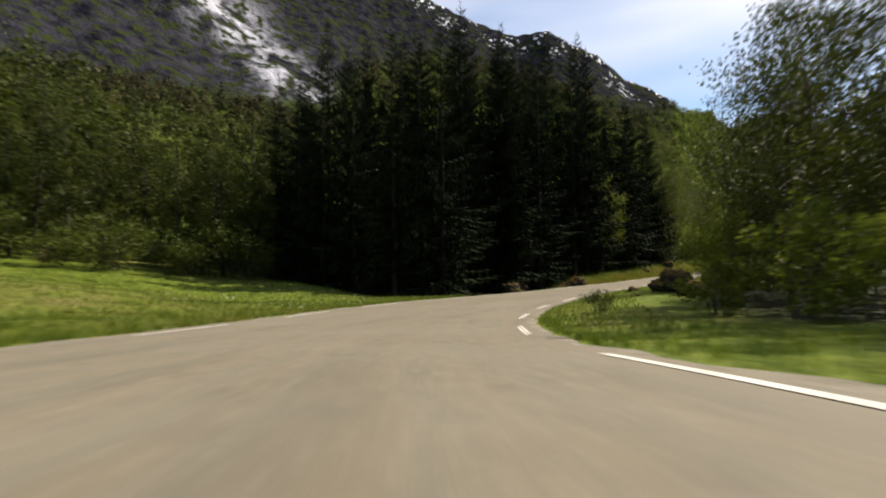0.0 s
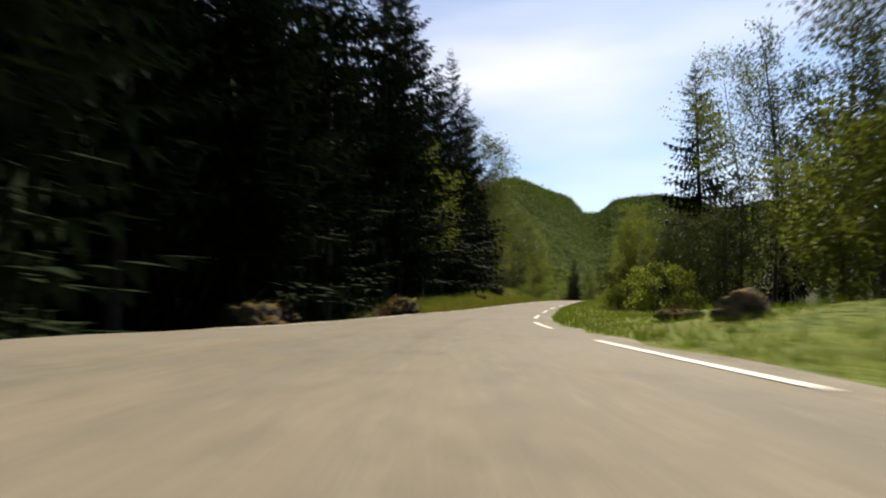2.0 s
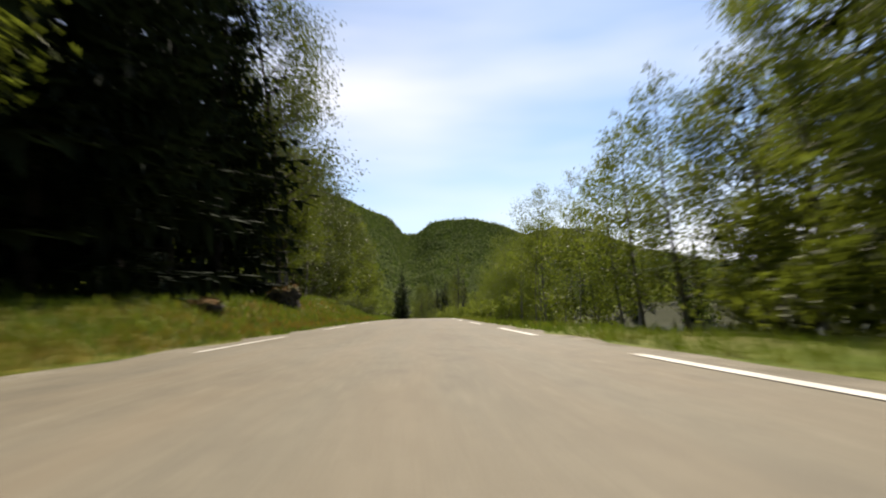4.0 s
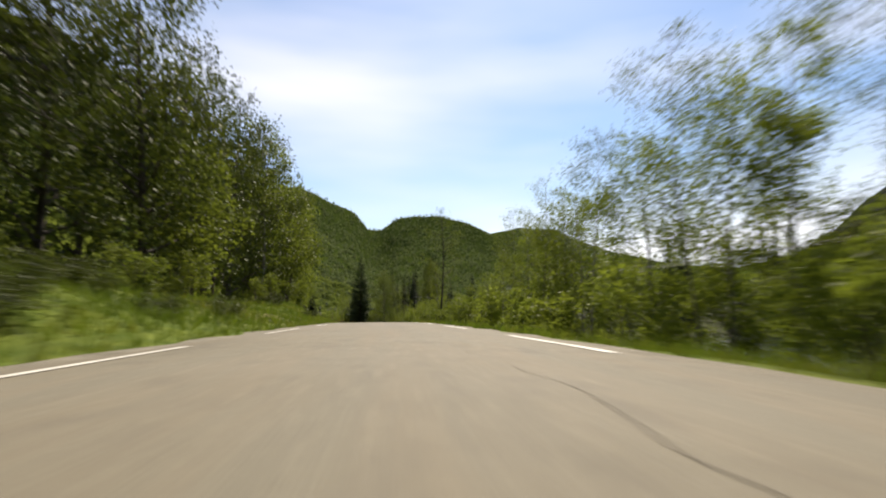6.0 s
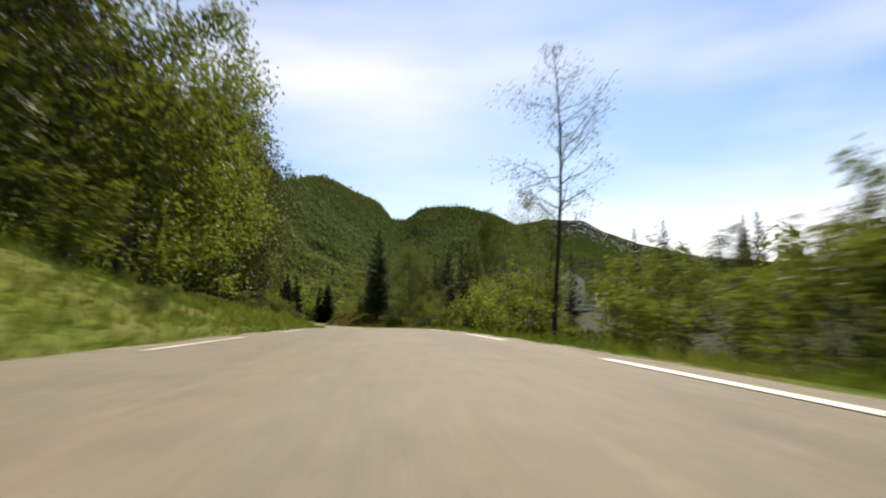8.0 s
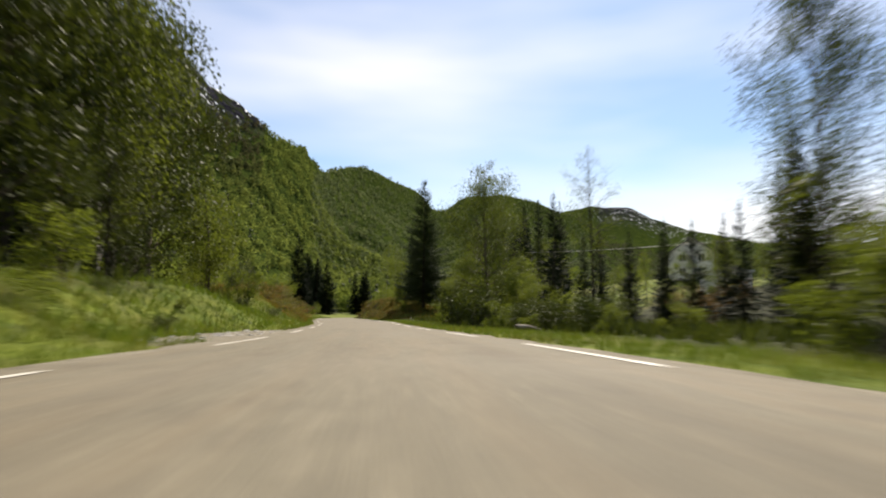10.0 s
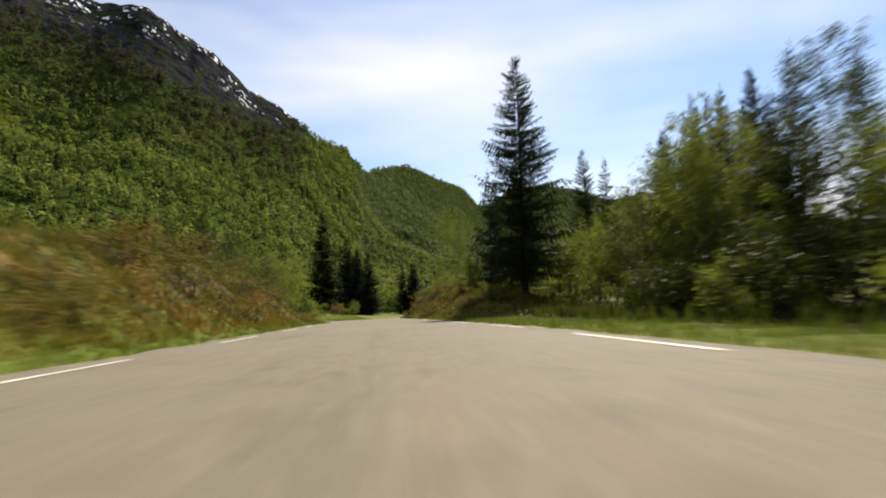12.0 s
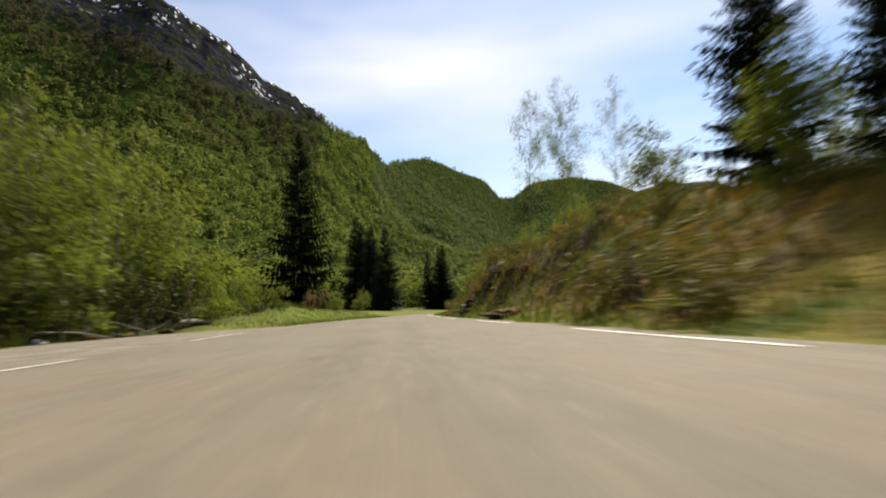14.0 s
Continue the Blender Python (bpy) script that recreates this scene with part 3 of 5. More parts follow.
def seam(s0, s1, d0, d1, seed, width=0.015):
    """A crack filled with dark tar."""
    v, n = [], int((s1 - s0) * 2.5)
    for i in range(n + 1):
        s, u = s0 + (s1 - s0) * i / n, i / n
        d = d0 + (d1 - d0) * u + 0.20 * noise.noise(Vector((s * 0.5, seed, 0))) + 0.10 * noise.noise(Vector((s * 1.7, seed, 3)))
        w = width * (0.35 + 0.65 * math.sin(math.pi * u) ** 0.4) * (1 + 0.6 * noise.noise(Vector((s * 3, seed, 7))))
        for o in (-w / 2, w / 2):
            p = road_at(s + BACK, d + o)
            p[2] += lift(s, d) + 0.005
            v.append(p)
    return tagged(mesh_object("tar_seam", np.array(v), np.array([[2 * i, 2 * i + 1, 2 * i + 3, 2 * i + 2] for i in range(n)]), TAR, road), "dark tar-filled crack")


for k, (s0, s1, d0, d1) in enumerate([(97, 112, 0.95, 0.85), (113, 117, 0.82, 0.9), (128, 134, 0.25, 0.1), (133, 141, 0.75, 0.95), (198, 205, 1.75, 1.5), (207, 213, 1.4, 1.2), (160, 166, 0.7, 0.9)]):
    seam(s0, s1, d0, d1, 3.3 * k, 0.010 if k == 0 else 0.007)

# ---------------------------------------------------------------- plants
def unit(v):
    return v / np.maximum(np.linalg.norm(v, axis=-1, keepdims=True), 1e-9)


def leaf_blades(centre, size, rng, flat=0.0):
    """A pointed leaf at every centre, turned at random; flat: how far they lie level."""
    k = len(centre)
    a = rng.normal(size=(k, 3))
    a[:, 2] *= 1 - flat
    a = unit(a)
    b = unit(np.cross(a, rng.normal(size=(k, 3))))
    size = np.asarray(size).reshape(-1, 1) * np.ones((k, 1))
    v = np.stack([centre - a * size * 0.7 - b * size * 0.62, centre - a * size * 0.5 + b * size * 0.62, centre + a * size], 1).reshape(-1, 3)
    return v, np.arange(3 * k).reshape(-1, 3)


def tubes(lines, sides=5):
    """Tapered tubes along lines of (x, y, z, radius)."""
    vs, fs, base = [], [], 0
    for line_ in lines:
        p = np.asarray(line_, float)
        t = unit(np.gradient(p[:, :3], axis=0))
        ref = np.where(np.abs(t[:, 2:3]) > 0.8, np.array([[1.0, 0, 0]]), np.array([[0, 0, 1.0]]))
        a = unit(np.cross(t, ref))
        b = np.cross(t, a)
        ang = np.arange(sides) * 2 * np.pi / sides
        ring = p[:, None, :3] + p[:, None, 3:4] * (np.cos(ang)[None, :, None] * a[:, None] + np.sin(ang)[None, :, None] * b[:, None])
        vs.append(ring.reshape(-1, 3))
        i = np.arange(len(p) * sides).reshape(len(p), sides) + base
        fs.append(np.stack([i[:-1], np.roll(i[:-1], -1, 1), np.roll(i[1:], -1, 1), i[1:]], -1).reshape(-1, 4))
        base += len(p) * sides
    return np.vstack(vs), np.vstack(fs)


def tree_from(name, wood, bark, crown, leaf, thing="trunk"):
    top = new(name)
    stem = mesh_object("twigs" if name == "heather_clump" else thing, *wood, bark, top, True)
    if name == "heather_clump":
        stem["kind"] = "stuff"
    mesh_object("crown", *crown, leaf, top)
    return top


def broadleaf(seed, H=12.0, W=3.0, base=0.25, count=4500, leaf=0.13, limbs=24, stems=1, gap=0.0, droop=0.0, girth=1.0, mat=None, bark=None, cloud=0.32, twigs=False, name="birch_tree"):
    rng = np.random.default_rng(seed)
    lines, pts = [], []
    for k in range(stems):
        lean = rng.normal(size=2) * (0.03 if stems == 1 else 0.16)
        root = rng.normal(size=2) * (0 if stems == 1 else 0.25)
        u = np.linspace(0, 1, 9)
        h = H * (1 if k == 0 else rng.uniform(0.6, 0.95))
        bend = np.stack([root[0] + lean[0] * h * u + 0.02 * H * np.sin(3 * u + seed + k), root[1] + lean[1] * h * u + 0.02 * H * np.cos(4 * u + seed), -0.3 + (h + 0.3) * u], 1)
        rad = girth * (0.012 * H + 0.03) * (1 - 0.93 * u) ** 0.9 / (1 if stems == 1 else 1.7)
        lines.append(np.c_[bend, rad])
        for i in range(max(3, limbs // stems)):
            f = base + (1 - base) * ((i + rng.random()) / max(3, limbs // stems)) ** 0.9
            f = min(f, 0.97)
            w = (f - base) / (1 - base)
            L = W * (np.sin(np.pi * (0.18 + 0.82 * w)) ** 0.75 + 0.10) * rng.uniform(0.65, 1.15)
            p0 = np.array([np.interp(f, u, bend[:, c]) for c in range(3)])
            az, up = i * 2.4 + rng.normal() * 0.5, np.radians(rng.uniform(20, 55))
            out = np.array([np.cos(az), np.sin(az), 0])
            q = np.linspace(0, 1, 5)
            limb = p0 + out * (L * np.cos(up) * q)[:, None] + np.array([0, 0, 1.0]) * (L * np.sin(up) * q - droop * L * q**2)[:, None]
            limb[1:] += rng.normal(size=(4, 3)) * 0.04 * L
            r0 = max(0.012, np.interp(f, u, rad) * 0.45)
            lines.append(np.c_[limb, r0 * (1 - 0.85 * q)])
            for j in range(4):
                g = rng.uniform(0.3, 1.0)
                a = np.array([np.interp(g, q, limb[:, c]) for c in range(3)])
                way = unit(out + rng.normal(size=3) * 0.75 + np.array([0, 0, 0.25 - droop]))
                tw = a + way * (np.linspace(0, 1, 3) * L * rng.uniform(0.25, 0.5))[:, None]
                tw[2, 2] -= droop * 0.4 * L
                if twigs:
                    lines.append(np.c_[tw, r0 * 0.35 * np.array([1, 0.6, 0.3])])
                if rng.random() >= gap:
                    pts.append((tw[0], tw[2], L))
            pts.append((limb[2], limb[4], L))
    share = np.array([p[2] for p in pts]) ** 1.6
    pick = rng.choice(len(pts), count, p=share / share.sum())
    a, b = np.array([p[0] for p in pts])[pick], np.array([p[1] for p in pts])[pick]
    size = np.array([p[2] for p in pts])[pick]
    t = rng.random((count, 1)) * 1.15
    c = a + (b - a) * t + np.clip(rng.normal(size=(count, 3)), -1.5, 1.5) * (cloud * np.minimum(1.2, 0.3 + 0.3 * size))[:, None]
    c[:, 2] = np.maximum(c[:, 2] - droop * rng.random(count) * 0.8, 0.15)
    return tree_from(name, tubes(lines, 3), bark or BIRCH_BARK, leaf_blades(c, leaf * rng.uniform(0.6, 1.3, count), rng), mat or LEAF)


def spruce(seed, H=20.0, W=3.2, base=0.06, step=0.36, boughs=8, airy=1.0, m=9, mat=None, name="spruce_tree"):
    rng = np.random.default_rng(seed)
    u = np.linspace(0, 1, 8)
    wood = [np.c_[0.1 * np.sin(2 * u + seed), 0.1 * np.cos(3 * u), -0.3 + (H + 0.3) * u, (0.009 * H + 0.05) * (1 - 0.97 * u)]]
    vs, z = [], H * base
    dead = H * 0.02
    while dead < H * base + 1.0:
        for k in range(3):
            a = rng.random() * 6.28
            L = rng.uniform(0.3, 1.0) * W * 0.5
            wood.append(np.array([[0, 0, dead, 0.025], [0.5 * L * np.cos(a), 0.5 * L * np.sin(a), dead - 0.05, 0.016], [L * np.cos(a), L * np.sin(a), dead - 0.25 * L, 0.006]]))
        dead += 0.6
    while z < H * 0.985:
        f = z / H
        n = max(4, int(round(boughs * (1 - 0.35 * f) * rng.uniform(0.8, 1.15))))
        full = W * (1 - f) ** 0.85 * (0.75 + 0.25 * min(1, (f - base) / 0.12)) + 0.12
        for k in range(n):
            az = rng.random() * 6.28
            L = full * rng.uniform(0.6, 1.15)
            out, side = np.array([np.cos(az), np.sin(az), 0]), np.array([-np.sin(az), np.cos(az), 0])
            tilt = -0.35 + 0.75 * f + rng.normal() * 0.15
            zb = z + step * rng.uniform(-0.9, 0.9)
            q = np.linspace(0.06, 1, m)
            sp = np.array([0, 0, zb]) + out * (L * q)[:, None] + np.array([0, 0, 1.0]) * (L * (tilt * q + 0.22 * q**2))[:, None]
            w = ((0.10 + 0.30 * np.sin(np.pi * q**0.8)) * L * 0.55 * airy + 0.06) * rng.uniform(0.6, 1.35, m)
            fore = out * (0.22 * L)
            for sgn in (-1, 1):
                tip = sp + side * (sgn * w * rng.uniform(0.7, 1.2, m))[:, None] + fore * rng.uniform(0.5, 1.1, m)[:, None] + np.array([0, 0, 1]) * (-0.22 * w * rng.uniform(0.3, 1.6, m))[:, None]
                back = sp - out * (0.36 * L / m)
                vs.append(np.stack([back, sp + out * (0.36 * L / m), tip], 1))
            hang = sp + np.array([0, 0, -1.0]) * (0.95 * w * rng.uniform(0.4, 1.6, m) + 0.05)[:, None] + fore * 0.3
            vs.append(np.stack([sp - out * (0.4 * L / m), sp + out * (0.4 * L / m), hang], 1))
        z += step * rng.uniform(0.75, 1.25) * (1.15 - 0.35 * f)
    v = np.concatenate([a.reshape(-1, 3) for a in vs])
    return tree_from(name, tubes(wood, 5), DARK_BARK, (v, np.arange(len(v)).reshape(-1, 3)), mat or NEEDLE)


POOL = {
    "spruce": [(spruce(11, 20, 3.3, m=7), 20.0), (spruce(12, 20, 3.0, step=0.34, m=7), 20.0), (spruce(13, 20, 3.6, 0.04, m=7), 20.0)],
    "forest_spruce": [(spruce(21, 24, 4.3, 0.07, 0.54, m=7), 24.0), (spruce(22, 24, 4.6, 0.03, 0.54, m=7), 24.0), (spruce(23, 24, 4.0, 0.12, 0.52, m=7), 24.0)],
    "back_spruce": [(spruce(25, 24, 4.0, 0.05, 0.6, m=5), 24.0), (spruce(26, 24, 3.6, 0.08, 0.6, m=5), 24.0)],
    "back_alder": [(broadleaf(65, 15, 3.6, 0.06, 2300, 0.245, 36, mat=LEAF_DARK, bark=BARK, cloud=0.45, name="alder_tree"), 15.0), (broadleaf(66, 15, 3.4, 0.06, 2300, 0.25, 34, mat=LEAF_DARK, bark=BARK, cloud=0.45, name="alder_tree"), 15.0)],
    "road_end_spruce": [(spruce(14, 14, 2.9, 0.03, 0.26, 11, 1.2, 8), 14.0), (spruce(15, 14, 2.5, 0.04, 0.26, 11, 1.2, 8), 14.0)],
    "meadow_birch": [(broadleaf(67, 15, 2.5, 0.10, 4200, 0.155, 34, droop=0.2, mat=LEAF_DARK, bark=DARK_BARK, cloud=0.30), 15.0), (broadleaf(68, 15, 2.9, 0.06, 4200, 0.155, 36, droop=0.12, mat=LEAF_DARK, bark=DARK_BARK, cloud=0.32), 15.0)],
    "thin_spruce": [(spruce(31, 16, 3.3, 0.10, 0.25, 10, 0.8, 13, NEEDLE_OPEN), 16.0)],
    "birch": [(broadleaf(41, 13, 2.7, 0.10, 6700, 0.097, 34, droop=0.15, girth=0.7), 13.0), (broadleaf(42, 13, 3.0, 0.08, 7000, 0.097, 34, girth=0.7), 13.0), (broadleaf(43, 13, 2.4, 0.14, 6200, 0.097, 30, gap=0.2, girth=0.7), 13.0)],
    "thin_birch": [(broadleaf(51, 13, 2.2, 0.3, 5200, 0.062, 34, gap=0.4, droop=0.1, girth=0.38, twigs=True), 13.0), (broadleaf(52, 13, 2.5, 0.42, 5600, 0.062, 30, gap=0.35, girth=0.38, twigs=True), 13.0)],
    "bare_birch": [(broadleaf(57, 13, 2.3, 0.34, 2600, 0.052, 38, gap=0.3, droop=0.05, girth=0.75, bark=DARK_BARK, twigs=True, cloud=0.25), 13.0)],
    "dark_birch": [(broadleaf(45, 13, 2.6, 0.10, 9000, 0.068, 42, gap=0.15, droop=0.15, girth=0.7, mat=LEAF_DARK, bark=BARK, twigs=True, cloud=0.28), 13.0)],
    "tall_birch": [(broadleaf(55, 13, 3.2, 0.10, 20000, 0.07, 62, gap=0.1, girth=0.8, mat=LEAF_MID, bark=BARK, twigs=True, cloud=0.30), 13.0)],
    "alder": [(broadleaf(61, 15, 3.8, 0.04, 8800, 0.112, 50, mat=LEAF_DARK, bark=BARK, cloud=0.34, name="alder_tree"), 15.0), (broadleaf(62, 15, 3.3, 0.05, 8600, 0.112, 48, mat=LEAF_DARK, bark=BARK, cloud=0.34, name="alder_tree"), 15.0)],
    "sallow": [(broadleaf(71, 9, 3.0, 0.06, 4800, 0.125, 30, 3, cloud=0.40, bark=BARK, name="sallow_tree"), 9.0), (broadleaf(72, 9, 2.6, 0.05, 4600, 0.125, 30, 3, cloud=0.38, bark=BARK, name="sallow_tree"), 9.0)],
    "shrub": [(broadleaf(81, 3.2, 1.5, 0.06, 2000, 0.088, 15, 5, cloud=0.3, bark=BARK, name="shrub"), 3.2), (broadleaf(82, 3.2, 1.3, 0.05, 1900, 0.088, 15, 5, cloud=0.28, bark=BARK, name="shrub"), 3.2)],
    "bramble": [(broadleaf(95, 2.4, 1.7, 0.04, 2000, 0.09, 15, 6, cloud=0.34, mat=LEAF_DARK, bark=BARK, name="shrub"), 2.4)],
    "rusty_shrub": [(broadleaf(91, 2.4, 1.4, 0.06, 2200, 0.082, 15, 5, cloud=0.3, mat=LEAF_RUST, bark=BARK, name="shrub"), 2.4)],
}
POOL["heather"] = [(broadleaf(101, 0.9, 0.75, 0.02, 900, 0.045, 12, 6, cloud=0.2, mat=HEATH, bark=BARK, name="heather_clump"), 0.9), (broadleaf(102, 0.8, 0.9, 0.02, 900, 0.045, 12, 6, cloud=0.2, mat=HEATH, bark=BARK, name="heather_clump"), 0.8)]
LABELS = {
    "heather": ("low rounded clump of heather and bilberry on a bank", "heather", "heather clumps on the banks"),
    "spruce": ("dark green spruce tree with layered drooping boughs", "tree", "spruces along the road"),
    "forest_spruce": ("tall dark spruce with bare lower trunk in dense shade", "tree", "spruces of the dark forest"),
    "back_spruce": ("tall dark spruce standing deep in the forest", "tree", "spruces of the dark forest"),
    "road_end_spruce": ("dense dark spruce with boughs down to the ground", "tree", "spruces along the road"),
    "meadow_birch": ("tall narrow birch in shade-darkened leaf beyond a meadow", "tree", "trees beyond the meadow"),
    "back_alder": ("round leafy tree at the edge of the woods", "tree", "trees beyond the meadow"),
    "thin_spruce": ("slender open-grown spruce with airy see-through boughs", "tree", "spruces along the road"),
    "birch": ("young leafy birch with fresh light green foliage", "tree", "birches along the road"),
    "thin_birch": ("slender birch with thin, barely opened spring leaves", "tree", "birches along the road"),
    "bare_birch": ("tall birch with bare dark branches and few small leaves", "tree", "birches along the road"),
    "dark_birch": ("tall birch with dark shaded small leaves", "tree", "birches along the road"),
    "tall_birch": ("tall spreading birch with fine small spring leaves", "tree", "birches along the road"),
    "alder": ("dense green alder with shade-darkened leaves down to the ground", "tree", "alders on the bank"),
    "sallow": ("bushy many-stemmed sallow with bright green leaves", "tree", "sallows along the road"),
    "shrub": ("low bushy green shrub at the roadside", "shrub", "shrubs along the road"),
    "bramble": ("dark tangled undergrowth bush in the shade", "shrub", "shrubs along the road"),
    "rusty_shrub": ("low shrub with rusty orange spring leaves", "shrub", "shrubs along the road"),
}
plant_rng = random.Random(7)


def plant(kind, s, d, h, which=None, lean=0.0, wide=1.0):
    pool = POOL[kind]
    ob, size = pool[plant_rng.randrange(len(pool)) if which is None else which]
    k = h / size
    p = spot(s, d, 0.05)
    m = Matrix.Translation(p) @ Euler((lean, 0, plant_rng.random() * 6.28)).to_matrix().to_4x4() @ Matrix.Diagonal((k * wide, k * wide, k, 1))
    made = copy_thing(ob, m)
    label, category, group = LABELS[kind]
    return tagged(made, label, category, group)


# dark spruce forest beyond the bend
for s, d, h in [(57, -12, 25), (63, -14, 26), (69, -12.5, 27), (76, -10.5, 27), (82, -15, 31), (88, -13, 28), (97, -14, 29), (103, -16, 27), (52, -19, 24), (60, -21, 26), (67, -20, 27), (74, -18, 28), (92, -19, 28),
                (47, -27, 24), (54, -29, 26), (63, -28, 27), (72, -27, 29), (81, -24, 30), (100, -24, 28), (43, -36, 23), (50, -39, 25), (60, -38, 27), (70, -37, 28), (80, -34, 29), (92, -30, 28), (108, -22, 24),
                (40, -46, 22), (48, -50, 24), (58, -49, 26), (70, -48, 28), (83, -46, 28), (66, -16.5, 25), (79, -12, 25), (85, -10.5, 24), (94, -11, 25), (56, -16, 24), (88, -9.8, 27), (99, -11, 27), (72, -10.5, 26), (63, -10.5, 24), (103, -12.5, 25)]:
    x, y, _ = road_at(s + BACK, d)
    if y + 3.3 > -0.54 * x:
        plant("forest_spruce" if d > -23 else "back_spruce", s, d, h * (1.2 if s < 84 and d > -30 else 1.0))
    else:
        plant("back_alder", s, d, h * 0.6)
for s, d, h in [(79, -9.5, 14), (110, -10.5, 12), (107, -9.4, 9), (113.5, -9.6, 10)]:
    plant("birch", s, d, h)
plant("tall_birch", 105.5, -9.6, 24, wide=0.8)
plant("tall_birch", 110.5, -11.5, 17)
# far side of the meadow
for s, d, h in [(4, -50, 13), (10, -56, 15), (16, -52, 13), (20, -60, 17), (26, -55, 15), (31, -58, 17), (36, -54, 14), (40, -60, 17), (12, -66, 16), (30, -68, 18), (-4, -44, 12), (-10, -50, 14), (2, -62, 15), (23, -48, 7), (37, -50, 8), (-14, -40, 12), (7, -58, 15), (15, -60, 16), (24, -64, 17), (33, -62, 17), (18, -70, 18), (-2, -55, 14), (5, -70, 17), (28, -51, 9), (13, -49, 6), (32, -47, 6), (-8, -62, 15), (38, -66, 18), (10, -47, 10), (18, -47, 9), (0, -52, 12), (21, -54, 13), (27, -58, 15), (8, -53, 12), (-6, -50, 12), (34, -53, 13), (15, -55, 14), (2, -75, 19), (14, -78, 20), (24, -76, 20), (34, -75, 20)]:
    plant("meadow_birch" if d > -60 else "back_alder", s, d, h * 1.3)
for k in range(24):
    far, way = 52 + 9 * (k % 3) + 3 * math.sin(3.7 * k), radians(60.5 + 1.15 * k)
    s, d, _ = road_coords(-far * math.sin(way), -3 + far * math.cos(way))
    plant("meadow_birch", float(s[0]) - BACK, float(d[0]), 11.5 + 3.4 * math.sin(2.1 * k) + 2.2 * (k % 3), wide=0.8 + 0.3 * (k % 2))
# front edge of the forest along the meadow
for x, y, h in [(-33, 28, 24), (-37, 27, 22), (-41, 26.5, 23), (-45, 26.5, 21), (-49, 26.5, 17), (-30.5, 31.5, 25), (-53, 27, 13), (-48.5, 30, 22), (-43, 31, 25), (-52, 32, 23), (-57, 31, 20), (-46, 36, 27), (-52, 38, 27), (-58, 37, 24), (-38, 34, 26), (-63, 36, 21), (-35, 40, 31), (-38.5, 43, 32), (-41.5, 47, 33), (-34.5, 46, 31), (-44, 42, 31)]:
    s, d, _ = road_coords(x, y)
    plant("forest_spruce" if h > 15 else "meadow_birch", float(s[0]) - BACK, float(d[0]), h)
# brush and stones along the meadow's far edge
for kind, x, y, h in [("rusty_shrub", -46.5, 6.5, 0.9), ("bramble", -48.5, 8, 1.4), ("rusty_shrub", -50, 11, 1.0), ("shrub", -51, 13.5, 1.3), ("bramble", -52.5, 10, 2.0), ("rusty_shrub", -47, 15.5, 0.8), ("bramble", -51.5, 16.5, 1.6), ("shrub", -48, 18.5, 1.2), ("rusty_shrub", -49.5, 4.5, 1.0)]:
    s, d, _ = road_coords(x, y)
    plant(kind, float(s[0]) - BACK, float(d[0]), h)
for k in range(9):
    far, way = 48 + 3 * math.sin(2.9 * k), radians(62 + 2.7 * k)
    s, d, _ = road_coords(-far * math.sin(way), -3 + far * math.cos(way))
    plant("bramble", float(s[0]) - BACK, float(d[0]), 3.2 + math.sin(1.7 * k))
# inside of the bend, right
for kind, s, d, h in [("alder", 24, 13, 13), ("alder", 30, 13.5, 14), ("alder", 17, 13, 13), ("alder", 11, 12.5, 12), ("alder", 36, 15, 13), ("alder", 22, 18, 15), ("dark_birch", 47, 11.8, 15), ("dark_birch", 51, 14, 16), ("alder", 42, 16, 13), ("alder", 33, 12, 6), ("sallow", 27, 10.5, 5),
                      ("bramble", 24.5, 5.0, 0.9), ("shrub", 21, 9, 3), ("shrub", 15, 9.5, 3.2), ("shrub", 10, 9.5, 3), ("sallow", 50, 11, 6), ("sallow", 55, 12.5, 7), ("alder", 48, 15, 11), ("alder", 58, 14, 12), ("dark_birch", 64, 13.2, 15), ("thin_birch", 70.8, 13.9, 17),
                      ("alder", 63, 11.5, 7), ("alder", 70, 12, 7), ("alder", 76, 13, 7), ("alder", 68, 9.4, 6), ("alder", 74, 10.2, 6), ("birch", 78, 8.2, 7.5), ("birch", 80.5, 7.8, 8.5), ("birch", 83, 8.6, 9), ("birch", 86, 8.0, 8.5), ("birch", 90, 8.4, 9),
                      ("birch", 94, 9.0, 8.5), ("shrub", 73, 7.2, 2.6), ("shrub", 77, 6.8, 3.4), ("shrub", 60, 8, 2.4), ("alder", 60, 10, 5), ("alder", 64, 9.6, 5), ("shrub", 66, 8, 3), ("alder", 71, 10.8, 6), ("shrub", 81, 7.6, 3), ("alder", 79, 13, 7), ("alder", 86, 12, 10), ("sallow", 98, 9, 7), ("alder", 90, 13, 12), ("spruce", 78, 18, 17)]:
    plant(kind, s, d, h)
plant("spruce", 83.5, 13.6, 22, 2, wide=1.35)
for s, d, h in [(0, 19, 13), (6, 22, 14), (12, 19, 14), (30, 21, 15), (38, 23, 15), (46, 21, 14), (54, 20, 14), (62, 19, 13), (70, 20, 13), (-8, 17, 13)]:
    plant("back_alder", s, d, h)
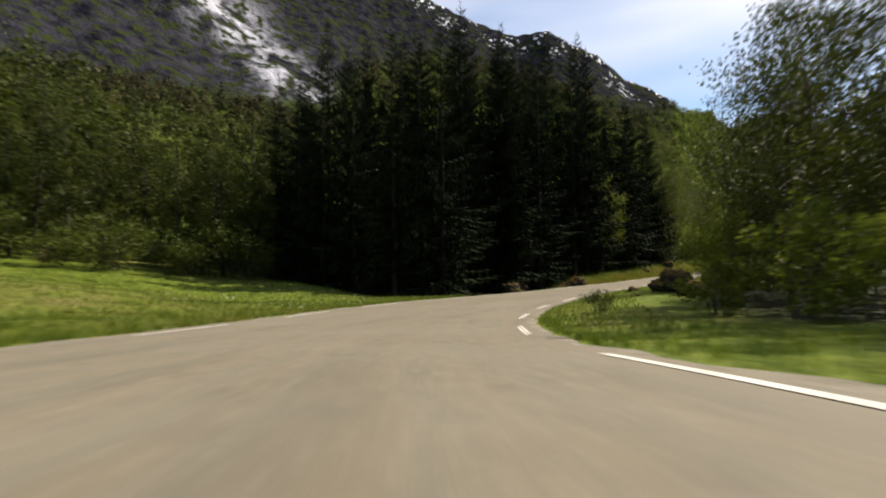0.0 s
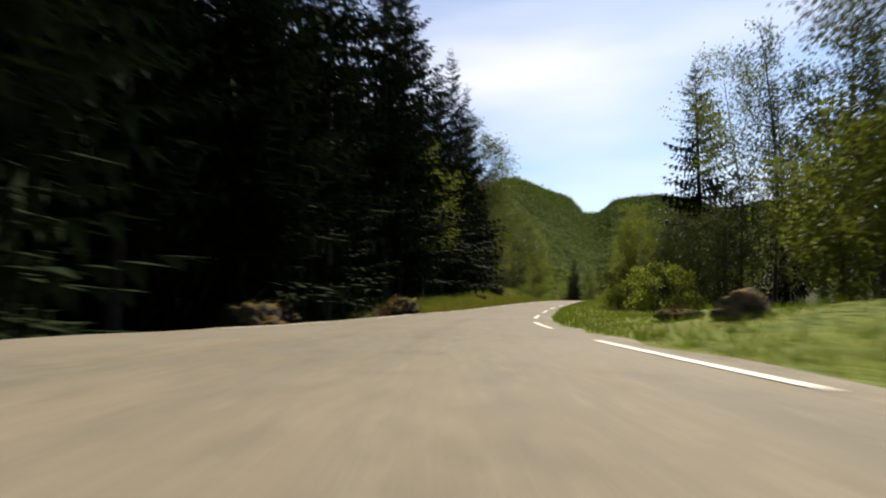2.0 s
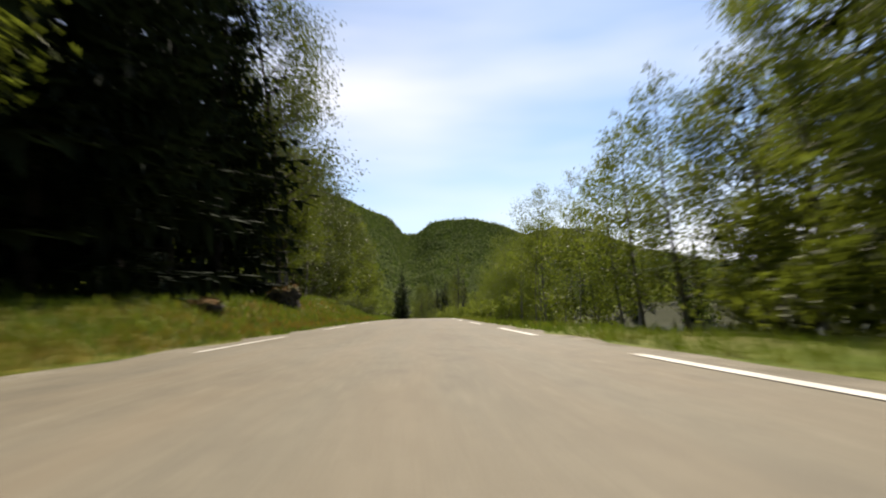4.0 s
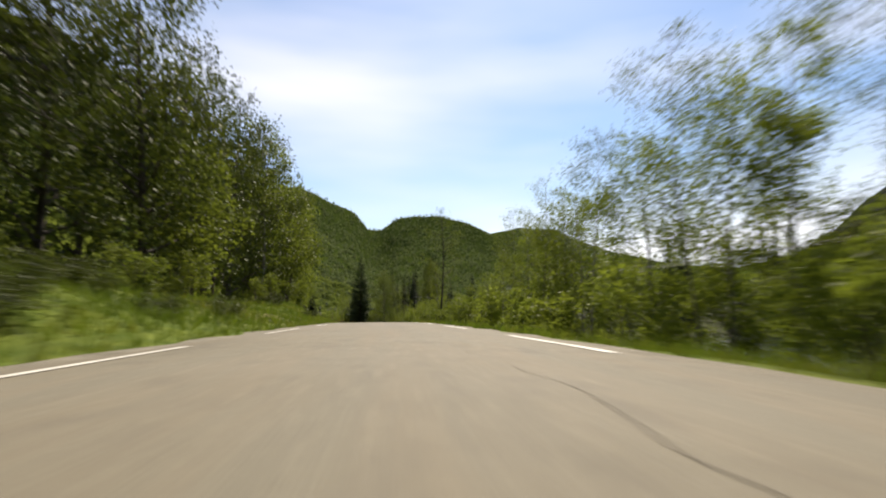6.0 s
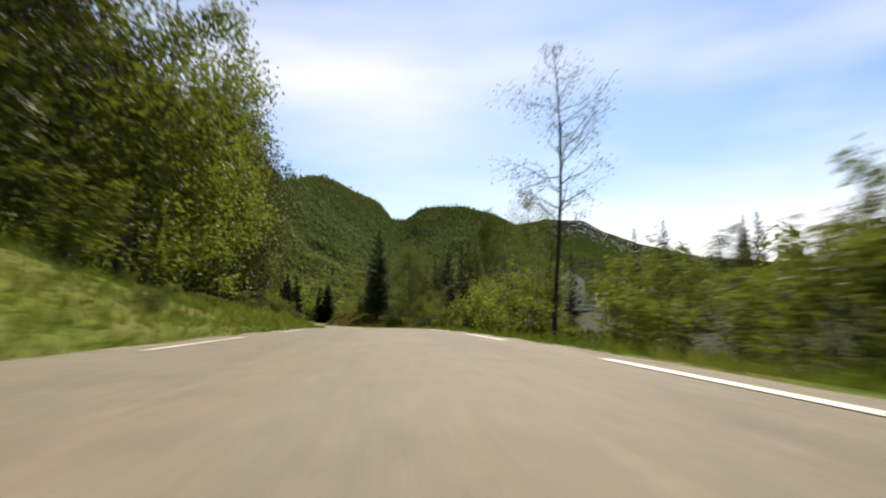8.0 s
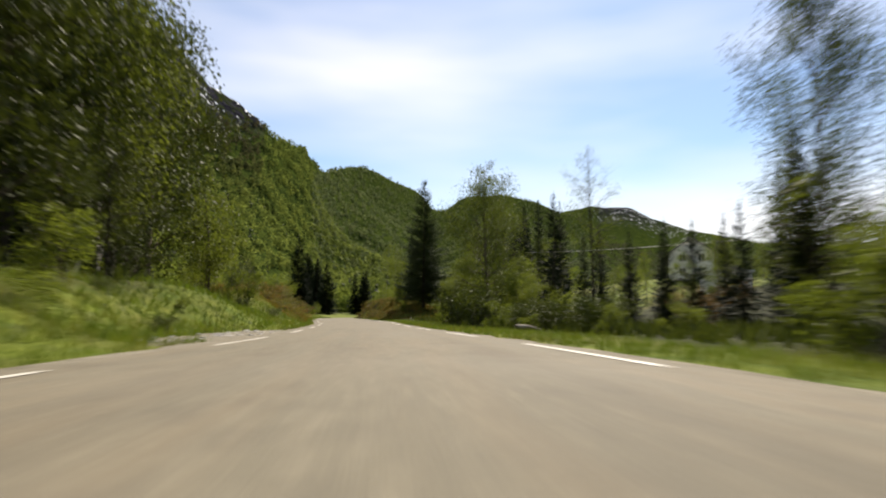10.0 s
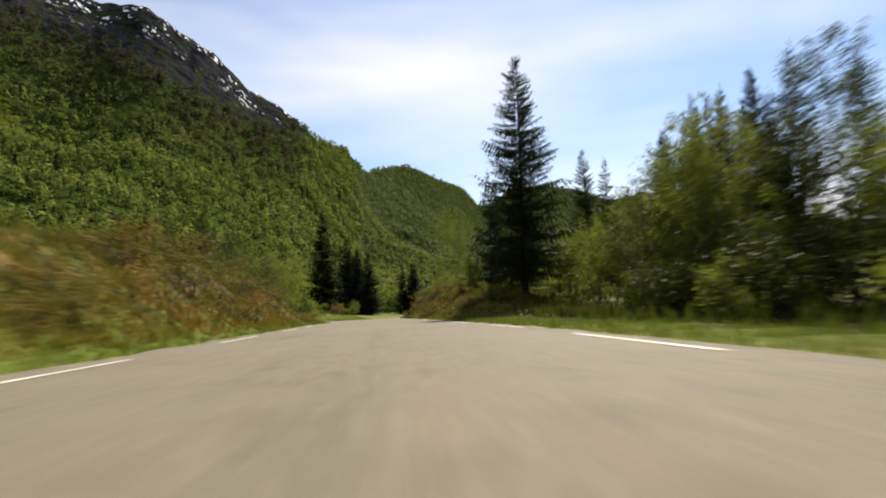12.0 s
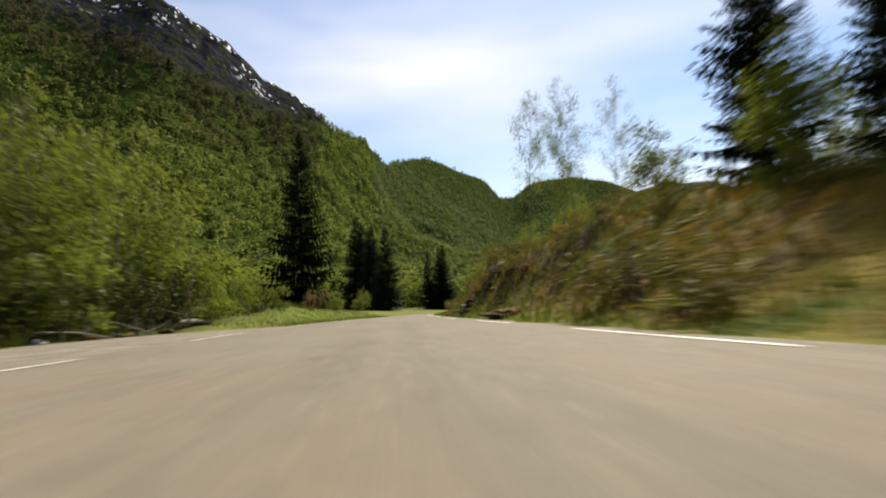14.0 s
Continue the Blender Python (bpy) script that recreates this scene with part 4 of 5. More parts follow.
# left bank
for kind, s, d, h in [("dark_birch", 113, -11, 18), ("alder", 117, -9.6, 7.5), ("dark_birch", 119, -11.5, 19), ("dark_birch", 124, -12.5, 18), ("alder", 128, -12, 16), ("alder", 133, -11, 17), ("sallow", 137, -9.8, 9), ("alder", 140, -12, 16), ("alder", 147, -12, 16), ("alder", 153, -11.5, 17),
                      ("birch", 158, -10.5, 17), ("alder", 163, -11.5, 18), ("sallow", 167, -9.2, 11), ("alder", 169, -12, 18), ("birch", 175, -11, 19), ("sallow", 172, -9.3, 9), ("birch", 184, -10.5, 20), ("sallow", 180, -9, 10), ("alder", 190, -12, 17),
                      ("alder", 197, -13, 17), ("alder", 205, -13, 17), ("spruce", 212, -14, 17), ("alder", 208.5, -13, 19), ("alder", 202, -10.5, 17), ("alder", 227, -15, 20), ("alder", 221, -14.5, 20), ("alder", 215, -14, 20), ("alder", 224, -16.5, 21), ("sallow", 228, -11, 8), ("birch", 211, -11.3, 13), ("sallow", 233, -12.5, 6.5), ("alder", 209, -10.2, 6), ("alder", 205, -9.8, 5.5), ("alder", 194, -10.5, 16), ("alder", 187, -10.5, 16), ("alder", 240, -15, 11), ("sallow", 246, -15, 6), ("alder", 217, -12.6, 8), ("alder", 199, -9.8, 6), ("sallow", 238, -13, 5.5), ("alder", 231, -17, 12),
                      ("shrub", 126, -8, 2), ("shrub", 132, -8.4, 2.2), ("shrub", 144, -8, 1.8), ("shrub", 151, -8.2, 2.4), ("shrub", 161, -7.6, 2.6), ("shrub", 203, -8.8, 2.2), ("shrub", 225, -8.0, 2.4), ("back_alder", 112, -16, 18), ("back_alder", 128, -18, 18),
                      ("back_alder", 143, -18, 19), ("back_alder", 158, -18, 19), ("back_alder", 173, -18, 20), ("back_alder", 200, -20, 19), ("back_alder", 215, -19, 18)]:
    plant(kind, s, d, h)
# right, along the river
for kind, s, d, h in [("thin_birch", 101, 9, 10), ("thin_birch", 105, 9.4, 10), ("thin_birch", 108, 8.2, 11), ("birch", 112, 9.5, 9), ("thin_birch", 115, 8.4, 10), ("birch", 119, 9.2, 9), ("thin_birch", 122, 8.4, 10.5), ("birch", 126, 9.2, 8.5),
                      ("thin_birch", 129, 8.4, 9.5), ("birch", 133, 9.5, 8), ("thin_birch", 136, 8.5, 9.5), ("birch", 140, 9.2, 7.5), ("thin_birch", 143, 8.6, 9), ("birch", 147, 9.2, 7), ("thin_birch", 150, 8.8, 5.5), ("shrub", 103, 10.2, 2.0), ("shrub", 107, 11, 2.2), ("shrub", 111, 10.6, 2.6), ("sallow", 115, 11, 4), ("sallow", 119, 10.6, 5), ("sallow", 123, 10.4, 5), ("sallow", 127, 10.6, 5), ("sallow", 131, 10.4, 5), ("sallow", 135, 10.8, 5), ("sallow", 139, 10.4, 4.6), ("sallow", 144, 10.6, 5), ("sallow", 148, 10.4, 4.6), ("birch", 109, 8.8, 9.5), ("birch", 122, 9.6, 9.5), ("birch", 136, 9.8, 9),
                      ("shrub", 115, 6.8, 3), ("shrub", 122, 6.7, 3), ("shrub", 128, 6.6, 3.2), ("shrub", 133, 6.6, 3), ("shrub", 139, 6.6, 3.4), ("shrub", 145, 6.8, 3.2),
                      ("shrub", 150, 6.7, 3), ("shrub", 155, 6.9, 3.2), ("shrub", 161, 6.6, 3), ("sallow", 153, 9.5, 4.5), ("sallow", 160, 10, 4.5), ("bare_birch", 171.5, 8.6, 15.5), ("shrub", 170, 6.4, 3), ("shrub", 176, 6.4, 3.2), ("shrub", 182, 6.6, 3),
                      ("sallow", 174, 9, 4.5), ("sallow", 181, 9.5, 5), ("spruce", 187, 16, 7), ("spruce", 188, 25, 10), ("spruce", 176, 22, 8), ("spruce", 165, 26, 9), ("spruce", 197, 28, 11), ("alder", 150, 14, 9), ("sallow", 122, 13, 5),
                      ("sallow", 190, 10, 4.5), ("thin_birch", 177, 9.2, 9), ("spruce", 224.6, 20.2, 7.6), ("spruce", 226, 18.6, 6), ("shrub", 204, 10.6, 1.4), ("spruce", 200.5, 12.2, 6.4), ("alder", 203, 14.8, 6.5), ("spruce", 198, 13.2, 6.2), ("spruce", 197, 11.6, 5.5), ("sallow", 186, 9.6, 4.5), ("alder", 193, 11, 4.6), ("bare_birch", 211.7, 10.7, 9.2), ("shrub", 194, 7.4, 2.8), ("shrub", 205, 8.5, 1.2), ("spruce", 206, 17, 9), ("spruce", 209, 19, 8), ("shrub", 209, 10, 1.2), ("shrub", 214, 10.5, 1.3), ("spruce", 262, 38, 14),
                      ("tall_birch", 231.4, 10.6, 14.2), ("alder", 241, 13.6, 8.5), ("alder", 246, 16, 8.5), ("birch", 251, 15.4, 8), ("alder", 248, 13.6, 5), ("alder", 254, 15.6, 6), ("alder", 239, 16, 8), ("bramble", 244, 11.2, 2.4), ("bramble", 248, 11.6, 2.2), ("shrub", 251.5, 12.8, 2.4), ("spruce", 243.5, 13.4, 8), ("birch", 247, 14, 9.5), ("birch", 253.5, 15.2, 9), ("spruce", 255, 18, 11), ("spruce", 282, 36.3, 20), ("spruce", 277, 38.4, 19), ("bramble", 240, 11, 2.6), ("bramble", 246, 13, 3), ("bramble", 251, 14, 2.6), ("alder", 258, 14.8, 6), ("sallow", 265, 16, 6), ("sallow", 268, 14.8, 5.4), ("sallow", 272, 19, 6), ("birch", 264, 19, 8), ("birch", 268, 23, 9), ("birch", 276, 22, 8), ("birch", 260, 24, 9), ("alder", 255, 17, 9), ("sallow", 261, 17.5, 6), ("birch", 249, 16, 9.5), ("sallow", 242, 12.4, 4), ("sallow", 220, 11, 3.4), ("sallow", 228, 12.5, 5), ("shrub", 216, 7.2, 1.6), ("bramble", 222, 7.2, 2.6), ("bramble", 227, 7.4, 2.6), ("shrub", 233, 7.6, 2.6), ("shrub", 211, 7.4, 1.0),
                      ("spruce", 227.8, 22, 6), ("spruce", 239, 20, 8.6), ("spruce", 214, 20, 6.8), ("spruce", 206, 23, 11), ("alder", 236, 15, 6.5), ("sallow", 237, 12, 5), ("spruce", 244, 17.5, 10), ("birch", 250, 14.4, 9.5), ("spruce", 254, 21, 14),
                      ("spruce", 258, 20, 14), ("spruce", 262, 25, 16), ("spruce", 246, 16.5, 11), ("spruce", 252, 17, 9.5), ("shrub", 241, 9.4, 1.8), ("alder", 256, 15, 8), ("spruce", 270, 34, 20), ("spruce", 268, 28, 17),
                      ("spruce", 244, 26, 10.5), ("shrub", 216, 14, 1.5), ("shrub", 221, 16, 1.6), ("shrub", 226, 17, 1.8), ("shrub", 218, 19, 1.6), ("sallow", 234, 15, 6), ("sallow", 240, 17, 6.5), ("shrub", 230, 13, 3.4), ("shrub", 236, 20, 3.4)]:
    plant(kind, s, d, h)
for s, d, h in [(262, 20.5, 13), (266, 22.5, 13), (259, 23, 13), (257, 19.5, 11), (265, 27, 16), (271, 29, 15), (253, 21, 12)]:
    plant("spruce", s, d, h, wide=1.2)
for x, y, h in [(30, 165, 14), (36, 172, 17), (41, 181, 16), (47, 176, 13), (28, 188, 15), (35, 196, 16), (22, 205, 13), (44, 195, 15), (52, 188, 17), (30, 214, 14), (16, 196, 11), (58, 170, 15), (24, 176, 11)]:
    s, d, _ = road_coords(x, y)
    plant("spruce", float(s[0]) - BACK, float(d[0]), h)
for kind, s, d, h in [("sallow", 151, 9.2, 4.8), ("sallow", 155.5, 9.0, 5.0), ("alder", 158, 11, 5.5), ("sallow", 163, 9.4, 4.6), ("alder", 154, 12, 5.5), ("sallow", 168, 10.5, 4.8), ("alder", 165, 13, 6)]:
    plant(kind, s, d, h)
# round the houses: birches, low spruces and brown bracken by the road
for kind, x, y, h in [("birch", 2.1, 239.4, 8), ("birch", 5.3, 236, 7.5), ("birch", -2, 224, 8), ("spruce", -15.3, 203, 5.6), ("spruce", -12.5, 206, 6.2), ("spruce", -14.6, 205.4, 5.2), ("spruce", -11.5, 203, 6.5), ("rusty_shrub", -10, 209, 2.4), ("rusty_shrub", -8.4, 211, 2.6), ("rusty_shrub", -11.6, 211.5, 2.2),
                      ("birch", -7, 232, 6.5), ("birch", -9.5, 230, 5.5), ("birch", 12, 250, 6), ("birch", 28, 268, 7), ("birch", 8, 268, 8), ("birch", 34, 290, 8), ("spruce", 38, 300, 10)]:
    s, d, _ = road_coords(x, y)
    plant(kind, float(s[0]) - BACK, float(d[0]), h)
for s, d in [(207, 8.8), (209.5, 9.2), (212, 8.8), (214.5, 9.4), (217, 9.0), (219.5, 9.4), (222, 9.0), (211, 11.5), (216, 12)]:
    plant("bramble", s, d, 1.5)
plant("tall_birch", 200.6, 12.9, 12.6, wide=0.62)
plant("rusty_shrub", 64.9, -6.6, 1.0)
plant("rusty_shrub", 62.2, -6.9, 0.8)
bank_rng = random.Random(31)
for k in range(34):
    s = bank_rng.uniform(104, 224)
    plant("bramble" if k % 3 else "shrub", s, -table(LINE_L, s) - 2.2 - 3.4 * bank_rng.random(), bank_rng.uniform(0.45, 0.95), wide=bank_rng.uniform(1.0, 1.5))
for k in range(60):
    s = bank_rng.uniform(229, 273)
    plant("heather", s, -table(LINE_L, s) - 1.6 - 7.5 * bank_rng.random(), bank_rng.uniform(0.45, 1.0), wide=bank_rng.uniform(1.1, 1.9))
for k in range(80):
    s = bank_rng.uniform(266, 322)
    plant("heather", s, table(LINE_R, s) + 1.5 + 8 * bank_rng.random(), bank_rng.uniform(0.4, 0.9), wide=bank_rng.uniform(1.1, 1.9))
# on and behind the mound, right
for kind, s, d, h in [("thin_spruce", 295.5, 27.8, 19), ("spruce", 272, 26, 15), ("spruce", 276, 31, 18), ("spruce", 280, 24, 14), ("sallow", 267, 21, 4.5), ("sallow", 276, 20, 5), ("sallow", 284, 21, 6), ("birch", 278, 28, 11), ("birch", 300, 40, 12), ("birch", 292, 44, 12), ("birch", 306, 34, 11), ("birch", 286, 40, 12), ("spruce", 286, 12.5, 14), ("sallow", 281, 9.2, 4.2), ("spruce", 287.5, 13.6, 13), ("sallow", 290, 11, 4.6), ("spruce", 279, 14, 14), ("spruce", 284, 16, 15),
                      ("sallow", 312, 11, 5), ("shrub", 318, 7.2, 3), ("shrub", 324, 6.8, 3.2), ("shrub", 267, 8.5, 1.5), ("shrub", 273.5, 9.0, 1.5),
                      ("birch", 296, 24, 10), ("birch", 290, 30, 11), ("birch", 284, 27, 11), ("birch", 302, 28, 10), ("birch", 280, 36, 12), ("birch", 310, 20, 10), ("birch", 318, 16, 9), ("birch", 326, 13, 8), ("birch", 335, 11, 8)]:
    plant(kind, s, d, h)
plant("thin_spruce", 270.0, 11.8, 21, wide=1.2)
for s, d, h in [(308.9, 10.0, 14.5), (305.2, 11.4, 13.5), (307.2, 12.8, 13.0), (296.8, 12.0, 9.5)]:
    plant("thin_birch", s, d, h, wide=0.62)
# left, past the heath bank, and the end of the road
for kind, s, d, h in [("alder", 283, -11.5, 6.5), ("sallow", 288, -12, 7.6), ("sallow", 293, -12, 8.2), ("sallow", 297.5, -12.5, 7.5), ("sallow", 291, -14.5, 8), ("sallow", 285, -15, 7.5), ("alder", 280, -12.5, 5.5), ("alder", 288, -17, 9), ("shrub", 286, -9.8, 2.8), ("shrub", 295, -9, 2.6),
                      ("shrub", 302, -9.4, 2.4), ("shrub", 308, -8.6, 1.8), ("rusty_shrub", 316, -7.8, 1.6), ("shrub", 326, -7.5, 1.8), ("bramble", 279, -10.2, 2.2), ("bramble", 282, -10.6, 2.4), ("bramble", 285, -10.4, 2.2), ("bramble", 288, -10.8, 2.6), ("bramble", 291, -10.4, 2.2), ("bramble", 294, -10.6, 2.6), ("bramble", 276.5, -11, 2.6), ("bramble", 283.5, -12.4, 3.2), ("bramble", 290, -12.6, 3.2), ("bramble", 297, -11.2, 2.4), ("bramble", 280, -12.6, 3), ("bramble", 287, -13.2, 3.2), ("alder", 278, -14, 6.5), ("alder", 272, -17, 7), ("alder", 285, -18, 10), ("alder", 296, -19, 11),
                      ("shrub", 330, -9, 2.4), ("shrub", 338, -10, 2.6), ("shrub", 350, -9, 2.6), ("sallow", 362, -10, 4), ("sallow", 340, 9, 6), ("birch", 352, 11, 10), ("birch", 364, 12, 10), ("birch", 378, 12, 11), ("birch", 392, 13, 12),
                      ("back_alder", 405, 14, 12), ("back_alder", 420, 14, 12)]:
    plant(kind, s, d, h)
for x, y, top in [(-63.6, 312.4, 13.2), (-84.9, 403.2, 18.2), (-82, 409, 15.5), (-79.5, 398, 14.5), (-74.2, 392.6, 13.0), (-88, 420, 18), (-66.6, 446, 12.8), (-71.5, 444, 11.0), (-68.5, 452, 12.5)]:
    s, d, _ = road_coords(x, y)
    plant("road_end_spruce", float(s[0]) - BACK, float(d[0]), top + 1 - gz(x, y), wide=1.2)
for pool in POOL.values():
    for ob, _ in pool:
        for o in (*ob.children_recursive, ob):
            bpy.data.objects.remove(o)

# woods on the lower slopes and across the river: crowns too many to count
def wood_crowns(name, places, heights, count, mat, label, cone=False):
    """Crowns of leaf clumps that face outwards."""
    rng = np.random.default_rng(len(places))
    k = len(places)
    f = rng.random((k, count))
    rad = 0.17 * (1 - f) ** 0.9 if cone else (0.24 + 0.12 * rng.random((k, 1))) * np.sqrt(np.clip(np.sin(np.pi * (0.16 + 0.80 * f)), 0, 1))
    a = rng.random((k, count)) * 6.28
    if cone:
        rad = rad * (0.72 + 0.4 * (1 - (f * 15 + rng.random((k, 1))) % 1))
    rr = rad * np.sqrt(rng.uniform(0.5 if cone else 0.68, 1.12, (k, count)))
    c = np.stack([rr * np.cos(a), rr * np.sin(a), 0.06 + 0.94 * f], -1)
    out = c - np.array([0, 0, 0.42])
    c = (c * heights[:, None, None] + places[:, None, :]).reshape(-1, 3)
    out = unit(unit(out.reshape(-1, 3)) + rng.normal(size=(k * count, 3)) * 0.22)
    u = unit(np.cross(out, rng.normal(size=(k * count, 3))))
    w = np.cross(out, u)
    size = (np.repeat(heights, count) * (0.62 if cone else 0.76) / math.sqrt(count) * rng.uniform(0.6, 1.3, k * count))[:, None]
    v = np.stack([c - u * size * 0.8 - w * size * 0.6, c - u * size * 0.3 + w * size * 0.85, c + u * size], 1).reshape(-1, 3)
    ob = tagged(mesh_object(name, v, np.arange(3 * k * count).reshape(-1, 3), mat), label, "woods", kind="stuff")
    r, az = polar(places[:, 0], places[:, 1])
    high = ease((np.degrees(np.arctan2(places[:, 2], r)) - table(BARE, az) + 8.5) / 8) * 0.9
    own = np.clip(0.5 + (0.27 - 0.14 * ease((r - 500) / 900)) * rng.normal(size=k) + 0.18 * wobble(places[:, 0], places[:, 1], 38, 1.0), 0, 1)
    marks(ob, tone=np.repeat(own, 3 * count), late=np.repeat(high, 3 * count))
    return ob


def scatter(rng, count, a0, a1, r0, r1, power):
    az = rng.uniform(a0, a1, count)
    lo = np.maximum(table(INNER, az) - 20, r0)
    r = lo + np.maximum(np.minimum(r1, table(RADIUS, az) * (1.4 + 0.5 * ease((az - 12) / 6))) - lo, 5) * rng.random(count) ** power
    x, y = HUB[0] - r * np.sin(np.radians(az)), HUB[1] + r * np.cos(np.radians(az))
    s, d, _ = road_coords(x, y)
    z = ground_height(x, y)
    rock = np.degrees(np.arctan2(z, r)) > table(BARE, az) + rng.normal(size=count) * 0.6
    keep = (~rock) & ((d < -24) | (d > 34)) & ~((x > -8) & (x < 66) & (y > 205) & (y < 325))
    return np.stack([x, y, z - 0.5 - 0.0015 * r], 1)[keep], r[keep], az[keep]


rng = np.random.default_rng(5)
p, r, az = scatter(rng, 2500, -35, 92, 0, 420, 0.8)
wood_crowns("near_woods", p, rng.uniform(7, 13, len(p)), 80, WOODS_NEAR, "mixed leafy woods covering the lower valley slopes")
p, r, az = scatter(rng, 22000, -48, 60, 250, 1350, 0.62)
wood_crowns("far_woods", p, rng.uniform(8, 13, len(p)) * (0.8 + r / 2500), 24, WOODS, "distant leafy woods covering the mountain sides")
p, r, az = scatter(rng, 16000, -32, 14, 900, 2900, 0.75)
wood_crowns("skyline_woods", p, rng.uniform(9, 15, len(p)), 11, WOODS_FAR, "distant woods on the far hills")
p, r, az = scatter(rng, 700, -60, 88, 0, 900, 1.0)
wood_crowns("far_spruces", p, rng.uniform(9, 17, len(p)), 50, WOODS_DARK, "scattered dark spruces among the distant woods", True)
# closed stand of spruces deep in the dark forest, and the wood past the meadow
s_, d_ = rng.uniform(34, 116, 260), -rng.uniform(21, 74, 260)
q = np.array([road_at(a + BACK, b) for a, b in zip(s_, d_)])
q = q[(q[:, 1] + 3.3) > -0.85 * q[:, 0]]
q[:, 2] = ground_height(q[:, 0], q[:, 1]) - 0.3
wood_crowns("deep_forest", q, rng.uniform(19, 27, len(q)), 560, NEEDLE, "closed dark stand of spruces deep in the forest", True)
s_, d_ = rng.uniform(-30, 44, 150), -rng.uniform(52, 85, 150)
q = np.array([road_at(a + BACK, b) for a, b in zip(s_, d_)])
q[:, 2] = ground_height(q[:, 0], q[:, 1]) - 0.3
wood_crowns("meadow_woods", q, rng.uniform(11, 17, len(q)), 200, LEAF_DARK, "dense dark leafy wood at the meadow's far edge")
p, r, az = scatter(rng, 4200, 58, 104, 60, 560, 0.7)
wood_crowns("slope_woods", p, rng.uniform(8, 14, len(p)), 26, WOODS, "leafy woods under the rock wall")
# strip of woods behind the left bank and on the river land
k = 600
s_, d_ = np.r_[rng.uniform(70, 430, k), rng.uniform(165, 420, 260)], np.r_[-rng.uniform(24, 75, k), rng.uniform(34, 150, 260)]
q = np.array([road_at(a + BACK, b) for a, b in zip(s_, d_)])
clear = ~((s_ > 296) & (d_ < 0) & (d_ > -34)) & ~((q[:, 0] > -8) & (q[:, 0] < 66) & (q[:, 1] > 205) & (q[:, 1] < 325))
q = q[clear]
q[:, 2] = ground_height(q[:, 0], q[:, 1]) - 0.3
wood_crowns("bank_woods", q, rng.uniform(6, 11, len(q)), 110, WOODS_NEAR, "leafy woods behind the roadside trees")


# grass and heath
def tufts(name, count, s0, s1, place, height, mat, label, seed, wide=0.012):
    rng = np.random.default_rng(seed)
    s, side = rng.uniform(s0, s1, count), rng.choice([-1, 1], count)
    d = place(s, side, rng)
    q = np.array([[np.interp(a + BACK, along, line[:, c]) for a in s] for c in (0, 1)]).T
    rt = np.array([[np.interp(a + BACK, along, right_of[:, c]) for a in s] for c in (0, 1)]).T
    xy = q + rt * d[:, None]
    keep = ~((d < 0) & (((s > 275) & (s < 293) & (d > -table(LINE_L, s) - 4.9)) | ((s > 198) & (s < 208) & (d > -table(LINE_L, s) - 2.4)) | ((s > 40) & (s < 64))))
    xy, s, d, count = xy[keep], s[keep], d[keep], int(keep.sum())
    z = ground_height(xy[:, 0], xy[:, 1])
    base = np.c_[xy, z - 0.02]
    h = height * rng.uniform(0.45, 1.3, count)
    a = rng.random(count) * 6.28
    across = np.stack([np.cos(a), np.sin(a), 0 * a], 1) * (wide * rng.uniform(0.7, 1.6, count))[:, None]
    lean = np.c_[rng.normal(size=(count, 2)) * 0.35 * h[:, None], h]
    v = np.stack([base - across, base + across, base + lean], 1).reshape(-1, 3)
    return tagged(mesh_object(name, v, np.arange(3 * count).reshape(-1, 3), mat), label, "grass", kind="stuff")


verge_place = lambda s, side, rng: side * (np.where(side < 0, table(LINE_L, s), table(LINE_R, s)) + 0.62 + 0.15 * rng.random(len(s)) + 4.2 * rng.random(len(s)) ** 1.6)
tufts("roadside_grass", 90000, -8, 345, verge_place, 0.20, GRASS, "fresh green roadside grass with dry blades", 1, 0.016)
tufts("meadow_grass", 40000, 0, 52, lambda s, side, rng: -table(LINE_L, s) - 0.8 - 22 * rng.random(len(s)) ** 1.3, 0.20, GRASS, "short green meadow grass with small flowers", 2, 0.02)
tufts("meadow_flowers", 380, 24, 42, lambda s, side, rng: -table(LINE_L, s) - 1.5 - 12 * rng.random(len(s)), 0.16, FLOWER, "scattered small white meadow flowers", 12, 0.022)
tufts("heath_growth", 26000, 228, 276, lambda s, side, rng: -table(LINE_L, s) - 1.2 - 8 * rng.random(len(s)), 0.28, HEATH, "reddish heath and dry bracken on the bank", 3, 0.03)
tufts("mound_growth", 34000, 258, 326, lambda s, side, rng: table(LINE_R, s) + 0.9 + 10 * rng.random(len(s)) ** 0.75, 0.30, HEATH, "dry bracken and moss on the earth mound", 4, 0.03)
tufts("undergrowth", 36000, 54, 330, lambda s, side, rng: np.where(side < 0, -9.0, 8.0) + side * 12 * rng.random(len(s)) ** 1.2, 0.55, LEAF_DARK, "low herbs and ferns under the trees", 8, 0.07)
tufts("rusty_growth", 9000, 56, 112, lambda s, side, rng: -table(LINE_L, s) - 0.9 - 3.4 * rng.random(len(s)), 0.22, HEATH, "rusty and yellow low growth on the bank", 9, 0.025)
tufts("bank_growth", 30000, 56, 228, lambda s, side, rng: -table(LINE_L, s) - 1.6 - 5 * rng.random(len(s)), 0.30, GRASS, "tall grass and herbs on the bank", 6, 0.025)


